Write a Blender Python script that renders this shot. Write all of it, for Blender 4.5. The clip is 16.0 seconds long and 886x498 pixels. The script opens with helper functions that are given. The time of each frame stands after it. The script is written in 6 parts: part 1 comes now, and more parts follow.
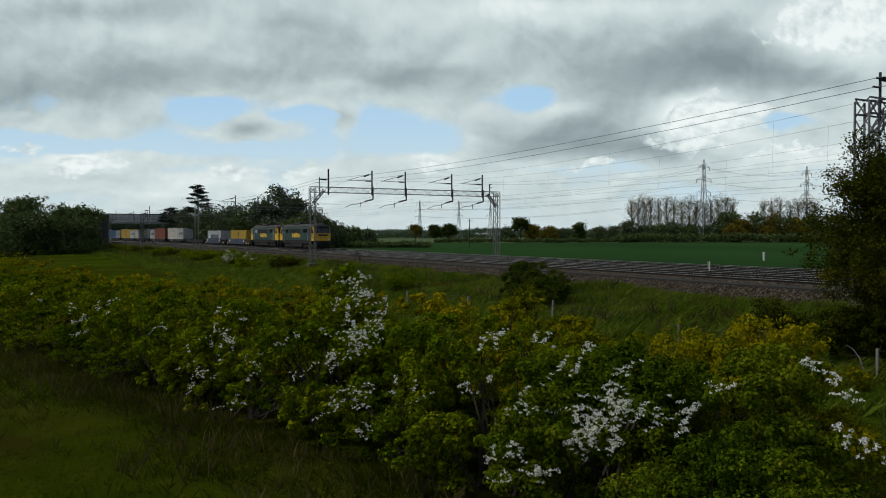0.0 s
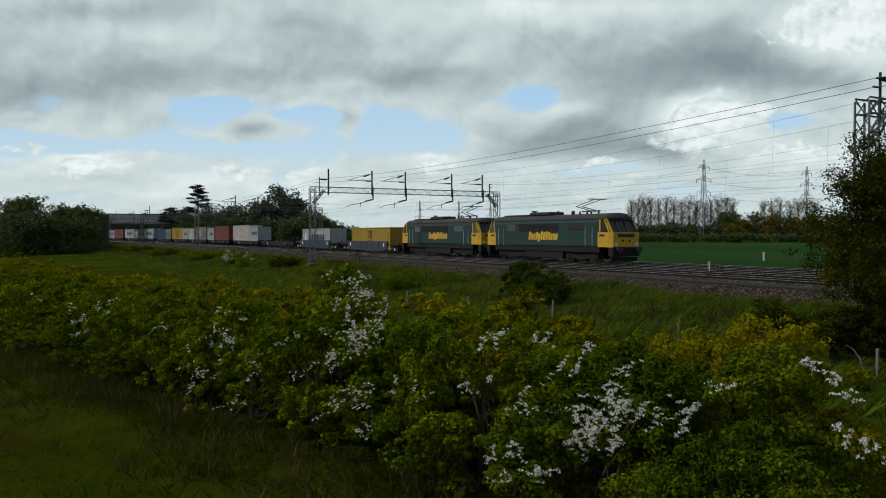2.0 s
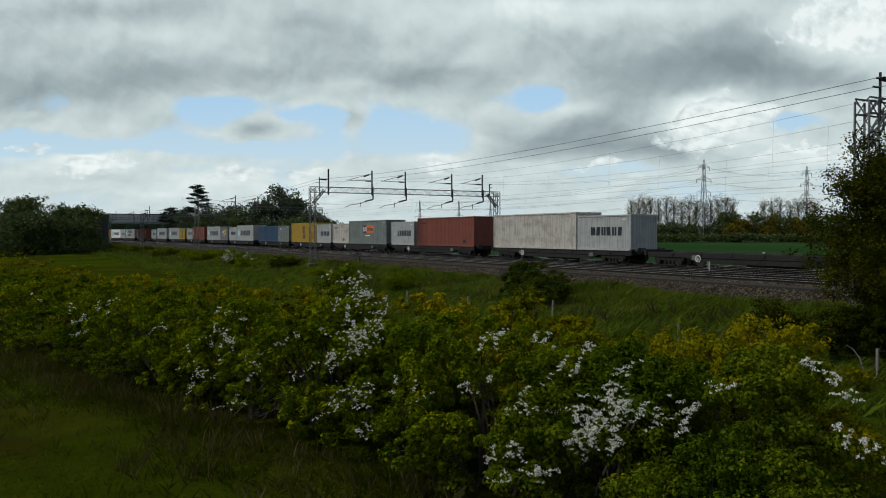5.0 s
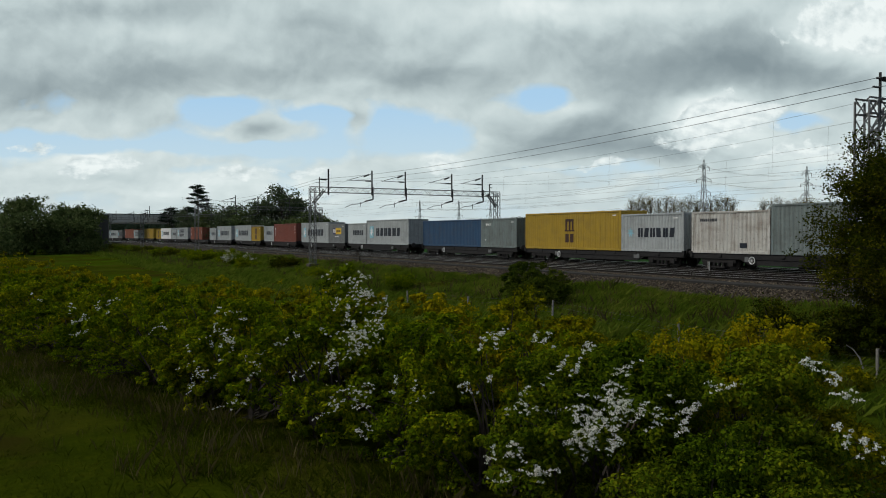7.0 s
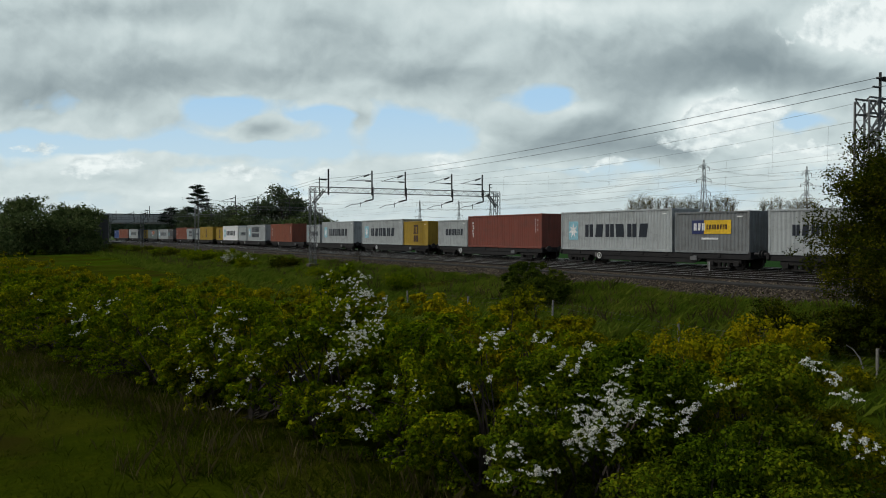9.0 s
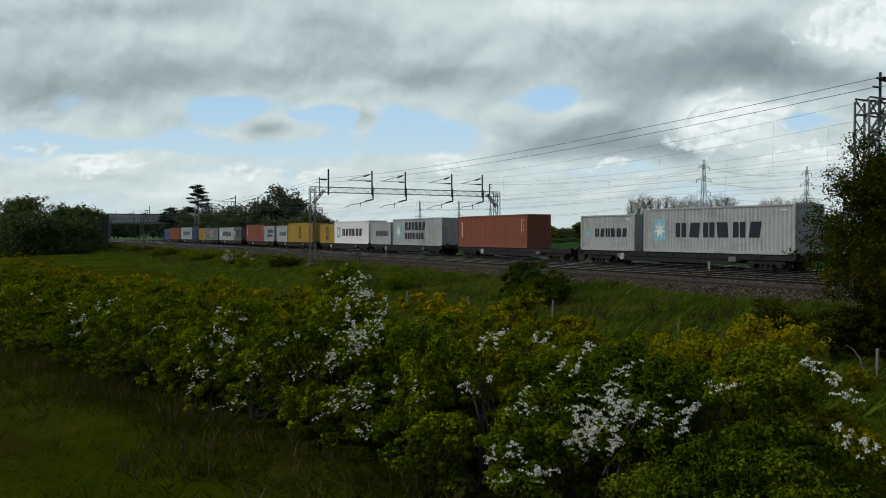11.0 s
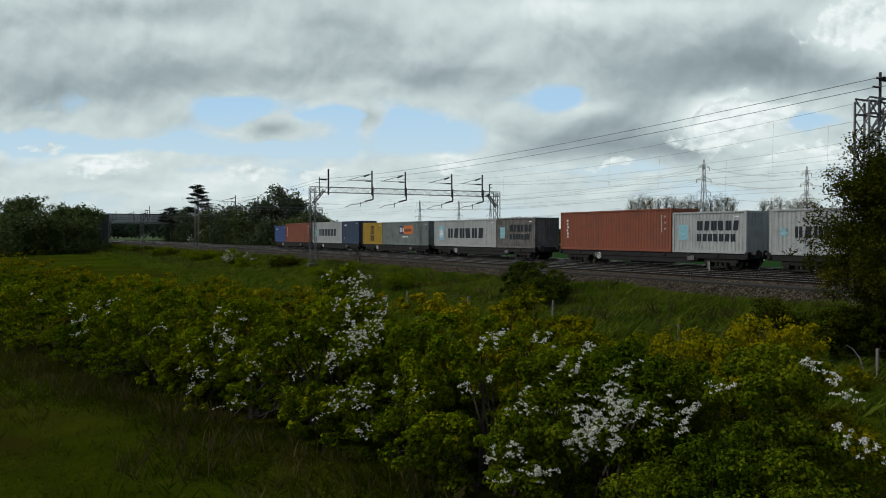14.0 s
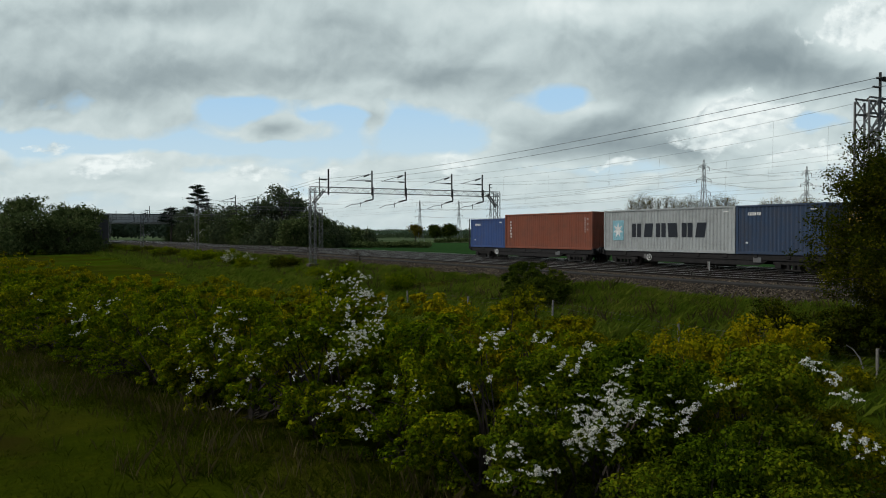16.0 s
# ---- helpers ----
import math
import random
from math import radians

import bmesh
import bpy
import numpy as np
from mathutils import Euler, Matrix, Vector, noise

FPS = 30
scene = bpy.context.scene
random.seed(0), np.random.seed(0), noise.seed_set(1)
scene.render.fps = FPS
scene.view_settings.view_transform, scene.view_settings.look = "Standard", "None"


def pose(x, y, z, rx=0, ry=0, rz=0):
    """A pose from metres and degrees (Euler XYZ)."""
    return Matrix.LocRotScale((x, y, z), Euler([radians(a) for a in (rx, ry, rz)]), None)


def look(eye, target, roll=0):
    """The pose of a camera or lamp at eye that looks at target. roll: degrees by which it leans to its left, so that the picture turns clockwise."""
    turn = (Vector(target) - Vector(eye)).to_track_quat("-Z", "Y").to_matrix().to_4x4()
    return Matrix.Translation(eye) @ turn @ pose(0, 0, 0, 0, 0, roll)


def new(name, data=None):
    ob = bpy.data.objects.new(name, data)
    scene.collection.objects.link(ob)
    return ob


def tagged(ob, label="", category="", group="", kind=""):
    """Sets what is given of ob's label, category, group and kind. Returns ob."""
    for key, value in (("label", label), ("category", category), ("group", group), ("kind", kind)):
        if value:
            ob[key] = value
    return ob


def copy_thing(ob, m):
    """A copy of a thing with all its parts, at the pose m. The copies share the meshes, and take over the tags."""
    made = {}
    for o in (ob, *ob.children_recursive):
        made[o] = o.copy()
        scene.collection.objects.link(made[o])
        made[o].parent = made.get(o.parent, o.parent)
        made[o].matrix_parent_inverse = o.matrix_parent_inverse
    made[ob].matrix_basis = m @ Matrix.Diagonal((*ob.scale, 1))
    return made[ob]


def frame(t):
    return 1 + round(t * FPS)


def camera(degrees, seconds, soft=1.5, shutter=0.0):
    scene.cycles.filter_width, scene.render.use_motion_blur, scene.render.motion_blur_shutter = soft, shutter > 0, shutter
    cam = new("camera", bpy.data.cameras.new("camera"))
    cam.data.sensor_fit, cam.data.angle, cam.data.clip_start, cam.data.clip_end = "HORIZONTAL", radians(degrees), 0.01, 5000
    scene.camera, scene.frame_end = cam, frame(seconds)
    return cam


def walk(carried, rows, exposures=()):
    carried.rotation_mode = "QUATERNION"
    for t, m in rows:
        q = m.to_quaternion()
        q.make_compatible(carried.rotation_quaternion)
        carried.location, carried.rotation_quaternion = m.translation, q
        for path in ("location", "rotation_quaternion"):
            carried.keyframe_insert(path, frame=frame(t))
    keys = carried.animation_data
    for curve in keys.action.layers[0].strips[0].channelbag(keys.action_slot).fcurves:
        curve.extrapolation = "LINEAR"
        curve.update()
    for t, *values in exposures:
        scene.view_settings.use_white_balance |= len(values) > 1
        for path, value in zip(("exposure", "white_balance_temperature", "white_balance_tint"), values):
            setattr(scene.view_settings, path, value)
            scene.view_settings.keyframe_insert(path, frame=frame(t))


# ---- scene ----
cam = camera(57.25, 16.0, soft=1.0)
walk(cam, [(0.0, pose(0, 0, 2.15, 88.98, 0, 0)), (16.0, pose(0, 0, 2.15, 88.98, 0, 0))], exposures=[(0.0, 0.0), (16.0, 0.0)])

# ---------------------------------------------------------------- world and sun
SUN_EL, SUN_AZ = 48.0, -100.0      # degrees; azimuth from +y towards +x
world = bpy.data.worlds.new("world")
scene.world = world
world.use_nodes = True
wn, wl = world.node_tree.nodes, world.node_tree.links
wn.clear()
w_out, w_bg = wn.new("ShaderNodeOutputWorld"), wn.new("ShaderNodeBackground")
w_sky, w_mix, w_bg2 = wn.new("ShaderNodeTexSky"), wn.new("ShaderNodeMixShader"), wn.new("ShaderNodeBackground")
w_sky.sky_type, w_sky.sun_disc = "NISHITA", False
w_sky.sun_elevation, w_sky.sun_rotation = radians(SUN_EL), radians(SUN_AZ)
w_bg.inputs["Strength"].default_value = 0.07
w_bg2.inputs["Color"].default_value, w_bg2.inputs["Strength"].default_value = (0.50, 0.56, 0.62, 1), 0.50
w_mix.inputs[0].default_value = 0.65
wl.new(w_sky.outputs[0], w_bg.inputs["Color"])
wl.new(w_bg.outputs[0], w_mix.inputs[1])
wl.new(w_bg2.outputs[0], w_mix.inputs[2])
wl.new(w_mix.outputs[0], w_out.inputs[0])
sun = new("sun", bpy.data.lights.new("sun", "SUN"))
sun.data.energy, sun.data.angle, sun.data.color = 1.7, radians(10), (1.0, 0.96, 0.88)
_el, _az = radians(SUN_EL), radians(SUN_AZ)
sun.matrix_world = look((math.sin(_az) * math.cos(_el) * 90, math.cos(_az) * math.cos(_el) * 90, math.sin(_el) * 90), (0, 0, 0))


# ---------------------------------------------------------------- materials
class Nodes:
    """A small wrapper that makes shader nodes short to write."""

    def __init__(self, name):
        self.mat = bpy.data.materials.new(name)
        self.mat.use_nodes = True
        self.t = self.mat.node_tree
        self.t.nodes.clear()
        self.out = self.t.nodes.new("ShaderNodeOutputMaterial")

    def n(self, kind, ins=(), operation="", data_type="", blend_type=""):
        node = self.t.nodes.new("ShaderNode" + kind)
        if operation:
            node.operation = operation
        if data_type:
            node.data_type, node.blend_type = data_type, blend_type
        for k, v in dict(ins).items():
            self.put(node, k, v)
        return node

    def put(self, node, k, v):
        if isinstance(v, bpy.types.NodeSocket):
            self.t.links.new(v, node.inputs[k])
        elif isinstance(v, bpy.types.Node):
            self.t.links.new(v.outputs[0], node.inputs[k])
        else:
            node.inputs[k].default_value = v

    def math(self, op, a, b=0.0, c=0.0, clamp=False):
        node = self.n("Math", {0: a, 1: b, 2: c}, operation=op)
        node.use_clamp = clamp
        return node.outputs[0]

    def mixc(self, fac, a, b, blend="MIX"):
        node = self.n("Mix", data_type="RGBA", blend_type=blend)
        self.put(node, 0, fac)
        self.put(node, 6, a)
        self.put(node, 7, b)
        return node.outputs[2]

    def noise(self, vec, scale, detail=4.0, rough=0.55, dist=0.0):
        ins = {"Scale": scale, "Detail": detail, "Roughness": rough, "Distortion": dist}
        if vec is not None:
            ins["Vector"] = vec
        return self.n("TexNoise", ins).outputs[0]

    def ramp(self, fac, stops):
        node = self.n("ValToRGB", {0: fac})
        els = node.color_ramp.elements
        while len(els) < len(stops):
            els.new(0.5)
        for e, (p, c) in zip(els, stops):
            e.position, e.color = p, (*c, 1) if len(c) == 3 else c
        return node.outputs[0]

    def rng(self, v, a, b, c=0.0, d=1.0):
        node = self.n("MapRange", {0: v, 1: a, 2: b, 3: c, 4: d})
        return node.outputs[0]

    def scaled(self, vec, s):
        return self.n("VectorMath", {0: vec, 1: s}, operation="MULTIPLY").outputs[0]

    def bsdf(self, color, rough=0.6, metal=0.0, bump=None, strength=0.3, dist=0.02, **more):
        ins = {"Base Color": color, "Roughness": rough, "Metallic": metal}
        ins.update(more)
        b = self.n("BsdfPrincipled", ins)
        if bump is not None:
            bp = self.n("Bump", {"Height": bump, "Strength": strength, "Distance": dist})
            self.t.links.new(bp.outputs[0], b.inputs["Normal"])
        return b

    def done(self, shader):
        self.t.links.new(shader.outputs[0], self.out.inputs[0])
        return self.mat


def rgb(r, g, b, a=1.0):
    return (r, g, b, a)


def paint(name, color, rough=0.5, dirt=0.35, dirt_color=(0.06, 0.05, 0.04), metal=0.0, scale=1.0):
    """Weathered paint: faded patches, vertical run-off streaks and specks of rust and grime."""
    m = Nodes(name)
    co = m.n("TexCoord").outputs["Object"]
    inf = m.n("ObjectInfo").outputs["Random"]
    shift = m.n("VectorMath", {0: co, 1: m.n("CombineXYZ", {0: m.math("MULTIPLY", inf, 37.0), 1: inf, 2: m.math("MULTIPLY", inf, 11.0)})}, operation="ADD").outputs[0]
    broad = m.noise(shift, 0.7 * scale, 3)
    streak = m.noise(m.scaled(shift, (5.0 * scale, 5.0 * scale, 0.45 * scale)), 1.0, 6, 0.68)
    stain = m.noise(m.scaled(shift, (0.8 * scale, 0.8 * scale, 1.6 * scale)), 1.0, 5, 0.6)
    speck = m.noise(shift, 9 * scale, 5, 0.7)
    c = m.mixc(m.rng(broad, 0.3, 0.7, 0.0, 0.22), rgb(*color), rgb(*[min(1, v * 0.75 + 0.045) for v in color]))
    c = m.mixc(m.rng(streak, 0.44, 0.68, 0.0, dirt), c, rgb(*dirt_color))
    c = m.mixc(m.rng(stain, 0.47, 0.67, 0.0, dirt * 0.8), c, rgb(*dirt_color))
    c = m.mixc(m.rng(speck, 0.59, 0.69, 0.0, dirt * 1.6), c, rgb(0.10, 0.045, 0.02))
    r = m.rng(streak, 0.3, 0.8, rough, min(1, rough + 0.25))
    return m.done(m.bsdf(c, r, metal, speck, 0.12, 0.01))


def leaf_mat(name, dark, light, tip, lucent=0.35):
    """Leaves: every leaf its own tone, some light passing through."""
    m = Nodes(name)
    isl = m.n("NewGeometry").outputs["Random Per Island"]
    pos = m.n("NewGeometry").outputs["Position"]
    patch = m.noise(pos, 0.55, 2)
    v = m.math("ADD", m.math("MULTIPLY", isl, 0.55), m.rng(patch, 0.32, 0.68, 0.0, 0.45))
    c = m.ramp(v, [(0.0, dark), (0.5, light), (1.0, tip)])
    b = m.bsdf(c, 0.7, 0.0, **{"Specular IOR Level": 0.0})
    tr = m.n("BsdfTranslucent", {"Color": c})
    mx = m.n("MixShader", {0: lucent, 1: b, 2: tr})
    return m.done(mx)


def plain(name, color, rough=0.6, metal=0.0, var=0.25, scale=6.0, bump=0.15):
    m = Nodes(name)
    co = m.n("TexCoord").outputs["Object"]
    a, b2 = m.noise(co, scale, 5, 0.65), m.noise(co, scale * 0.15, 3)
    k = m.math("ADD", m.rng(a, 0.3, 0.7, 1 - var, 1 + var), m.rng(b2, 0.3, 0.7, -var * 0.6, var * 0.6))
    c = m.n("VectorMath", {0: rgb(*color)[:3], 1: m.n("CombineXYZ", {0: k, 1: k, 2: k})}, operation="MULTIPLY").outputs[0]
    return m.done(m.bsdf(c, rough, metal, a, bump, 0.02))


def ground_mat():
    """Pasture: tufted greens with dry straw patches, brown bare spots and mown field far off."""
    m = Nodes("grass_ground")
    co = m.n("NewGeometry").outputs["Position"]
    fine, mid, wide = m.noise(co, 7.0, 6, 0.7), m.noise(co, 0.9, 4), m.noise(co, 0.13, 3)
    c = m.ramp(m.math("ADD", m.math("MULTIPLY", fine, 0.5), m.math("MULTIPLY", mid, 0.5)),
               [(0.25, (0.012, 0.018, 0.001)), (0.5, (0.031, 0.044, 0.002)), (0.75, (0.062, 0.070, 0.004))])
    c = m.mixc(m.rng(wide, 0.50, 0.66, 0.0, 0.6), c, rgb(0.052, 0.044, 0.008))
    c = m.mixc(m.rng(m.noise(co, 0.05, 3), 0.45, 0.62, 0.0, 0.6), c, rgb(0.044, 0.090, 0.004))
    c = m.mixc(m.rng(m.noise(co, 0.33, 3), 0.52, 0.66, 0.0, 0.7), c, rgb(0.030, 0.024, 0.005))
    return m.done(m.bsdf(c, 0.95, 0, m.math("ADD", fine, mid), 0.7, 0.12, **{"Specular IOR Level": 0.0}))


def field_mat():
    """Young corn beyond the line, in faint drill rows; paler pasture past the far hedge."""
    m = Nodes("young_corn")
    co = m.n("NewGeometry").outputs["Position"]
    fine, wide = m.noise(co, 2.5, 5, 0.65), m.noise(m.scaled(co, (0.02, 0.006, 0.02)), 1.0, 3)
    c = m.ramp(m.math("ADD", m.math("MULTIPLY", fine, 0.5), m.math("MULTIPLY", wide, 0.5)),
               [(0.3, (0.014, 0.040, 0.012)), (0.5, (0.023, 0.058, 0.018)), (0.7, (0.036, 0.076, 0.022))])
    far = m.n("SeparateXYZ", {0: co}).outputs[1]
    c = m.mixc(m.rng(far, 324, 330), c, m.ramp(m.noise(m.scaled(co, (0.004, 0.012, 0.0)), 1.0, 2), [(0.35, (0.05, 0.085, 0.03)), (0.5, (0.12, 0.155, 0.075)), (0.65, (0.19, 0.21, 0.12))]))
    return m.done(m.bsdf(c, 0.95, 0, fine, 0.6, 0.1, **{"Specular IOR Level": 0.0}))


def ballast_mat():
    m = Nodes("ballast")
    co = m.n("NewGeometry").outputs["Position"]
    vor = m.n("TexVoronoi", {"Vector": co, "Scale": 10.0})
    wide = m.noise(co, 0.5, 3)
    sep = m.n("SeparateColor", {0: vor.outputs["Color"]}).outputs[0]
    c = m.ramp(sep, [(0.0, (0.011, 0.009, 0.007)), (0.5, (0.028, 0.0225, 0.017)), (1.0, (0.115, 0.097, 0.076))])
    c = m.mixc(m.rng(wide, 0.45, 0.7, 0.0, 0.5), c, rgb(0.040, 0.031, 0.022))
    return m.done(m.bsdf(c, 0.97, 0, vor.outputs["Distance"], 0.9, 0.05, **{"Specular IOR Level": 0.05}))


def stone_mat():
    m = Nodes("ballast_stone")
    isl = m.n("NewGeometry").outputs["Random Per Island"]
    c = m.ramp(isl, [(0.0, (0.010, 0.008, 0.006)), (0.45, (0.066, 0.053, 0.037)), (1.0, (0.20, 0.163, 0.116))])
    return m.done(m.bsdf(c, 0.95, 0, m.noise(None, 40, 3), 0.3, 0.01, **{"Specular IOR Level": 0.08}))


def concrete_mat(name, color):
    m = Nodes(name)
    co = m.n("TexCoord").outputs["Object"]
    a = m.noise(co, 3.0, 6, 0.65)
    st = m.noise(m.scaled(co, (1.2, 1.2, 0.12)), 1.0, 4, 0.6)
    c = m.mixc(m.rng(a, 0.3, 0.7, 0, 0.5), rgb(*color), rgb(*[v * 0.6 for v in color]))
    c = m.mixc(m.rng(st, 0.48, 0.72, 0, 0.45), c, rgb(0.035, 0.035, 0.033))
    return m.done(m.bsdf(c, 0.92, 0, a, 0.3, 0.02, **{"Specular IOR Level": 0.1}))


def sky_mat():
    """Broken stratocumulus over a pale blue sky, laid out in the directions seen from the origin."""
    m = Nodes("cloudy_sky")
    co = m.n("TexCoord").outputs["Object"]
    sx = m.n("SeparateXYZ", {0: co})
    u, v = m.math("DIVIDE", sx.outputs[0], sx.outputs[1]), m.math("DIVIDE", sx.outputs[2], sx.outputs[1])
    # rows of cloud crowd together towards the horizon
    px, py = m.math("MULTIPLY", u, 1.9), m.math("MULTIPLY", m.math("LOGARITHM", m.math("ADD", m.math("MAXIMUM", v, 0.0), 0.16), 2.718), 0.80)
    flat = m.n("CombineXYZ", {0: px, 1: py, 2: 0.0}).outputs[0]

    def shifted(vec, dx, dy, dz=0.0):
        return m.n("VectorMath", {0: vec, 1: (dx, dy, dz)}, operation="ADD").outputs[0]

    warp = m.n("TexNoise", {"Vector": flat, "Scale": 4.0, "Detail": 4.0})
    wv = m.n("VectorMath", {0: m.n("VectorMath", {0: warp.outputs["Color"], 1: (0.5, 0.5, 0.5)}, operation="SUBTRACT").outputs[0], 1: (0.13, 0.12, 0.0)}, operation="MULTIPLY").outputs[0]
    pw = m.n("VectorMath", {0: flat, 1: wv}, operation="ADD").outputs[0]

    def body(vec):
        big = m.noise(vec, 3.6, 5, 0.44)
        puff = m.noise(shifted(vec, 5.2, 1.3, 0.7), 9.0, 6, 0.50)
        return m.math("ADD", m.math("MULTIPLY", m.math("SUBTRACT", big, 0.5), 1.9), m.math("MULTIPLY", m.math("SUBTRACT", puff, 0.5), 1.15))

    here, above = body(pw), body(shifted(pw, -0.012, 0.026))
    sw = m.n("SeparateXYZ", {0: m.scaled(wv, (0.55, 0.40, 0))})
    uw, vw = m.math("ADD", u, sw.outputs[0]), m.math("ADD", v, sw.outputs[1])

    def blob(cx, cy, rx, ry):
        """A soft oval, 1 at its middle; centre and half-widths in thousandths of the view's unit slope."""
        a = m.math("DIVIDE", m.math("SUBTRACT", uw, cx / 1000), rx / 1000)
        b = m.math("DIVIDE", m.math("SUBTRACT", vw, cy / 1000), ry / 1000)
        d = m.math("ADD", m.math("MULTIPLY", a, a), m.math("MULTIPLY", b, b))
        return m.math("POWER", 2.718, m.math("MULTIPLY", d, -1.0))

    def total(*parts):
        acc = None
        for w, *b in parts:
            term = m.math("MULTIPLY", blob(*b), w)
            acc = term if acc is None else m.math("ADD", acc, term)
        return acc

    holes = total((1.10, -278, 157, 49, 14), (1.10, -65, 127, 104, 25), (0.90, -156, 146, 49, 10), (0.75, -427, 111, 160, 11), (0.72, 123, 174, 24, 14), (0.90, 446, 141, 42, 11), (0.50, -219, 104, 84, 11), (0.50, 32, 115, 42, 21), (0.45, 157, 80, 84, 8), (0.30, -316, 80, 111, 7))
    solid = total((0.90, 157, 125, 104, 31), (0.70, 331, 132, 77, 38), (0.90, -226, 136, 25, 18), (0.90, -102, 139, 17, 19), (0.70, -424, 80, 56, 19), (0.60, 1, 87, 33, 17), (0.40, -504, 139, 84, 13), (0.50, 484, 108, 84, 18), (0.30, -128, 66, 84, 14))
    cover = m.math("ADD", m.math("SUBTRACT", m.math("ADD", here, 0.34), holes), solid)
    cover = m.math("ADD", cover, m.rng(v, 0.165, 0.20, 0.0, 0.6))
    mask = m.rng(cover, -0.12, 0.24)
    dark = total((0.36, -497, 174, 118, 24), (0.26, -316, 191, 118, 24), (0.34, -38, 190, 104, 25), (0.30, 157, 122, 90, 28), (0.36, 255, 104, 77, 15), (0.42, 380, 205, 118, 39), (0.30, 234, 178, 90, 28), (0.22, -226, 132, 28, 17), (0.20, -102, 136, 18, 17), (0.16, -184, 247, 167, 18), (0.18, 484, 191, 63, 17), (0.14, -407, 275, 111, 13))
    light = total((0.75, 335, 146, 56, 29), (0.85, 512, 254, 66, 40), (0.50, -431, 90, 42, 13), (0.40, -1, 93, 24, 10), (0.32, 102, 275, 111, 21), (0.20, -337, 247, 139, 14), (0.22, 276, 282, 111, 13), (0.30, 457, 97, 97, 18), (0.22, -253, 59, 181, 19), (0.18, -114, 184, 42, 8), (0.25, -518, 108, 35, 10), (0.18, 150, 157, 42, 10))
    lit = m.math("MULTIPLY", m.math("SUBTRACT", here, above), 0.50)
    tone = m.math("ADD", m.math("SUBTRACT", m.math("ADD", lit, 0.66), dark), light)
    tone = m.math("SUBTRACT", tone, m.math("MULTIPLY", m.rng(cover, 0.35, 1.1), 0.16))
    cloud = m.ramp(tone, [(0.05, (0.229, 0.29, 0.315)), (0.32, (0.349, 0.425, 0.445)), (0.58, (0.535, 0.63, 0.64)), (0.80, (0.678, 0.77, 0.77)), (1.0, (0.840, 0.91, 0.90))])
    blue = m.ramp(m.rng(v, 0.0, 0.28), [(0.0, (0.573, 0.69, 0.73)), (0.3, (0.535, 0.70, 0.79)), (0.6, (0.401, 0.62, 0.83)), (1.0, (0.344, 0.56, 0.80))])
    c = m.mixc(mask, blue, cloud)
    # heaped white cumulus with firm edges, grey in their own hollows
    curl = m.n("TexNoise", {"Vector": flat, "Scale": 16.0, "Detail": 6.0, "Roughness": 0.55}).outputs[0]
    curl_up = m.n("TexNoise", {"Vector": shifted(flat, 0.010, -0.016), "Scale": 16.0, "Detail": 6.0, "Roughness": 0.55}).outputs[0]
    heap = m.math("ADD", total((1.00, 342, 146, 49, 24), (0.90, 391, 155, 33, 15), (0.80, 300, 115, 42, 18), (1.30, 519, 258, 73, 40), (0.95, -431, 86, 50, 15), (0.85, 1, 88, 29, 14), (0.70, -504, 107, 28, 10), (0.70, -253, 72, 49, 13), (0.70, 443, 104, 77, 17), (0.60, -156, 77, 42, 11), (0.55, 192, 87, 42, 10)), m.math("MULTIPLY", m.math("SUBTRACT", curl, 0.5), 1.5))
    relief = m.math("ADD", m.rng(heap, 0.42, 0.95, 0.50, 0.80), m.math("MULTIPLY", m.math("SUBTRACT", curl, curl_up), 1.6))
    c = m.mixc(m.rng(heap, 0.40, 0.58, 0.0, 0.85), c, m.ramp(relief, [(0.2, (0.439, 0.52, 0.53)), (0.5, (0.630, 0.72, 0.73)), (0.9, (0.859, 0.93, 0.92))]))
    c = m.mixc(m.rng(v, 0.0, 0.05, 0.6, 0.0), c, rgb(0.573, 0.67, 0.69))
    return m.done(m.n("Emission", {"Color": c, "Strength": 1.0}))


STEEL = paint("galvanised_steel", (0.17, 0.178, 0.182), 0.55, 0.3, (0.12, 0.08, 0.05), 0.3)
DARK_STEEL = plain("dark_steel", (0.035, 0.034, 0.034), 0.6, 0.3)
GRIME = plain("bogie_grime", (0.012, 0.0105, 0.0095), 0.92, 0.0, 0.4, 8)
WAGON = plain("wagon_frame_black", (0.013, 0.012, 0.012), 0.88, 0.0, 0.4, 5)
WHEEL = plain("wheel_steel", (0.055, 0.048, 0.042), 0.6, 0.4)
RAIL = plain("rail_steel", (0.52, 0.50, 0.48), 0.30, 1.0, 0.12)
RUST = plain("rusty_rail_web", (0.016, 0.011, 0.008), 0.95)
SLEEPER = concrete_mat("sleeper_concrete", (0.085, 0.076, 0.064))
# Zinc grey lightened so the far pylons carry the air's haze in their colour.
PYLON = plain("pylon_haze_pale_zinc", (0.30, 0.315, 0.32), 0.7, 0.0)
WIRE = plain("wire_copper_dull", (0.11, 0.115, 0.115), 0.5, 0.3)
INSUL = plain("insulator_brown", (0.05, 0.025, 0.02), 0.3)
CONCRETE = concrete_mat("bridge_concrete", (0.60, 0.62, 0.62))
BRICK_DARK = concrete_mat("abutment_dark", (0.07, 0.07, 0.072))
BALLAST, STONE, GROUND = ballast_mat(), stone_mat(), ground_mat()
BARK = plain("bark", (0.046, 0.036, 0.026), 0.95, 0, 0.4, 9, 0.6)
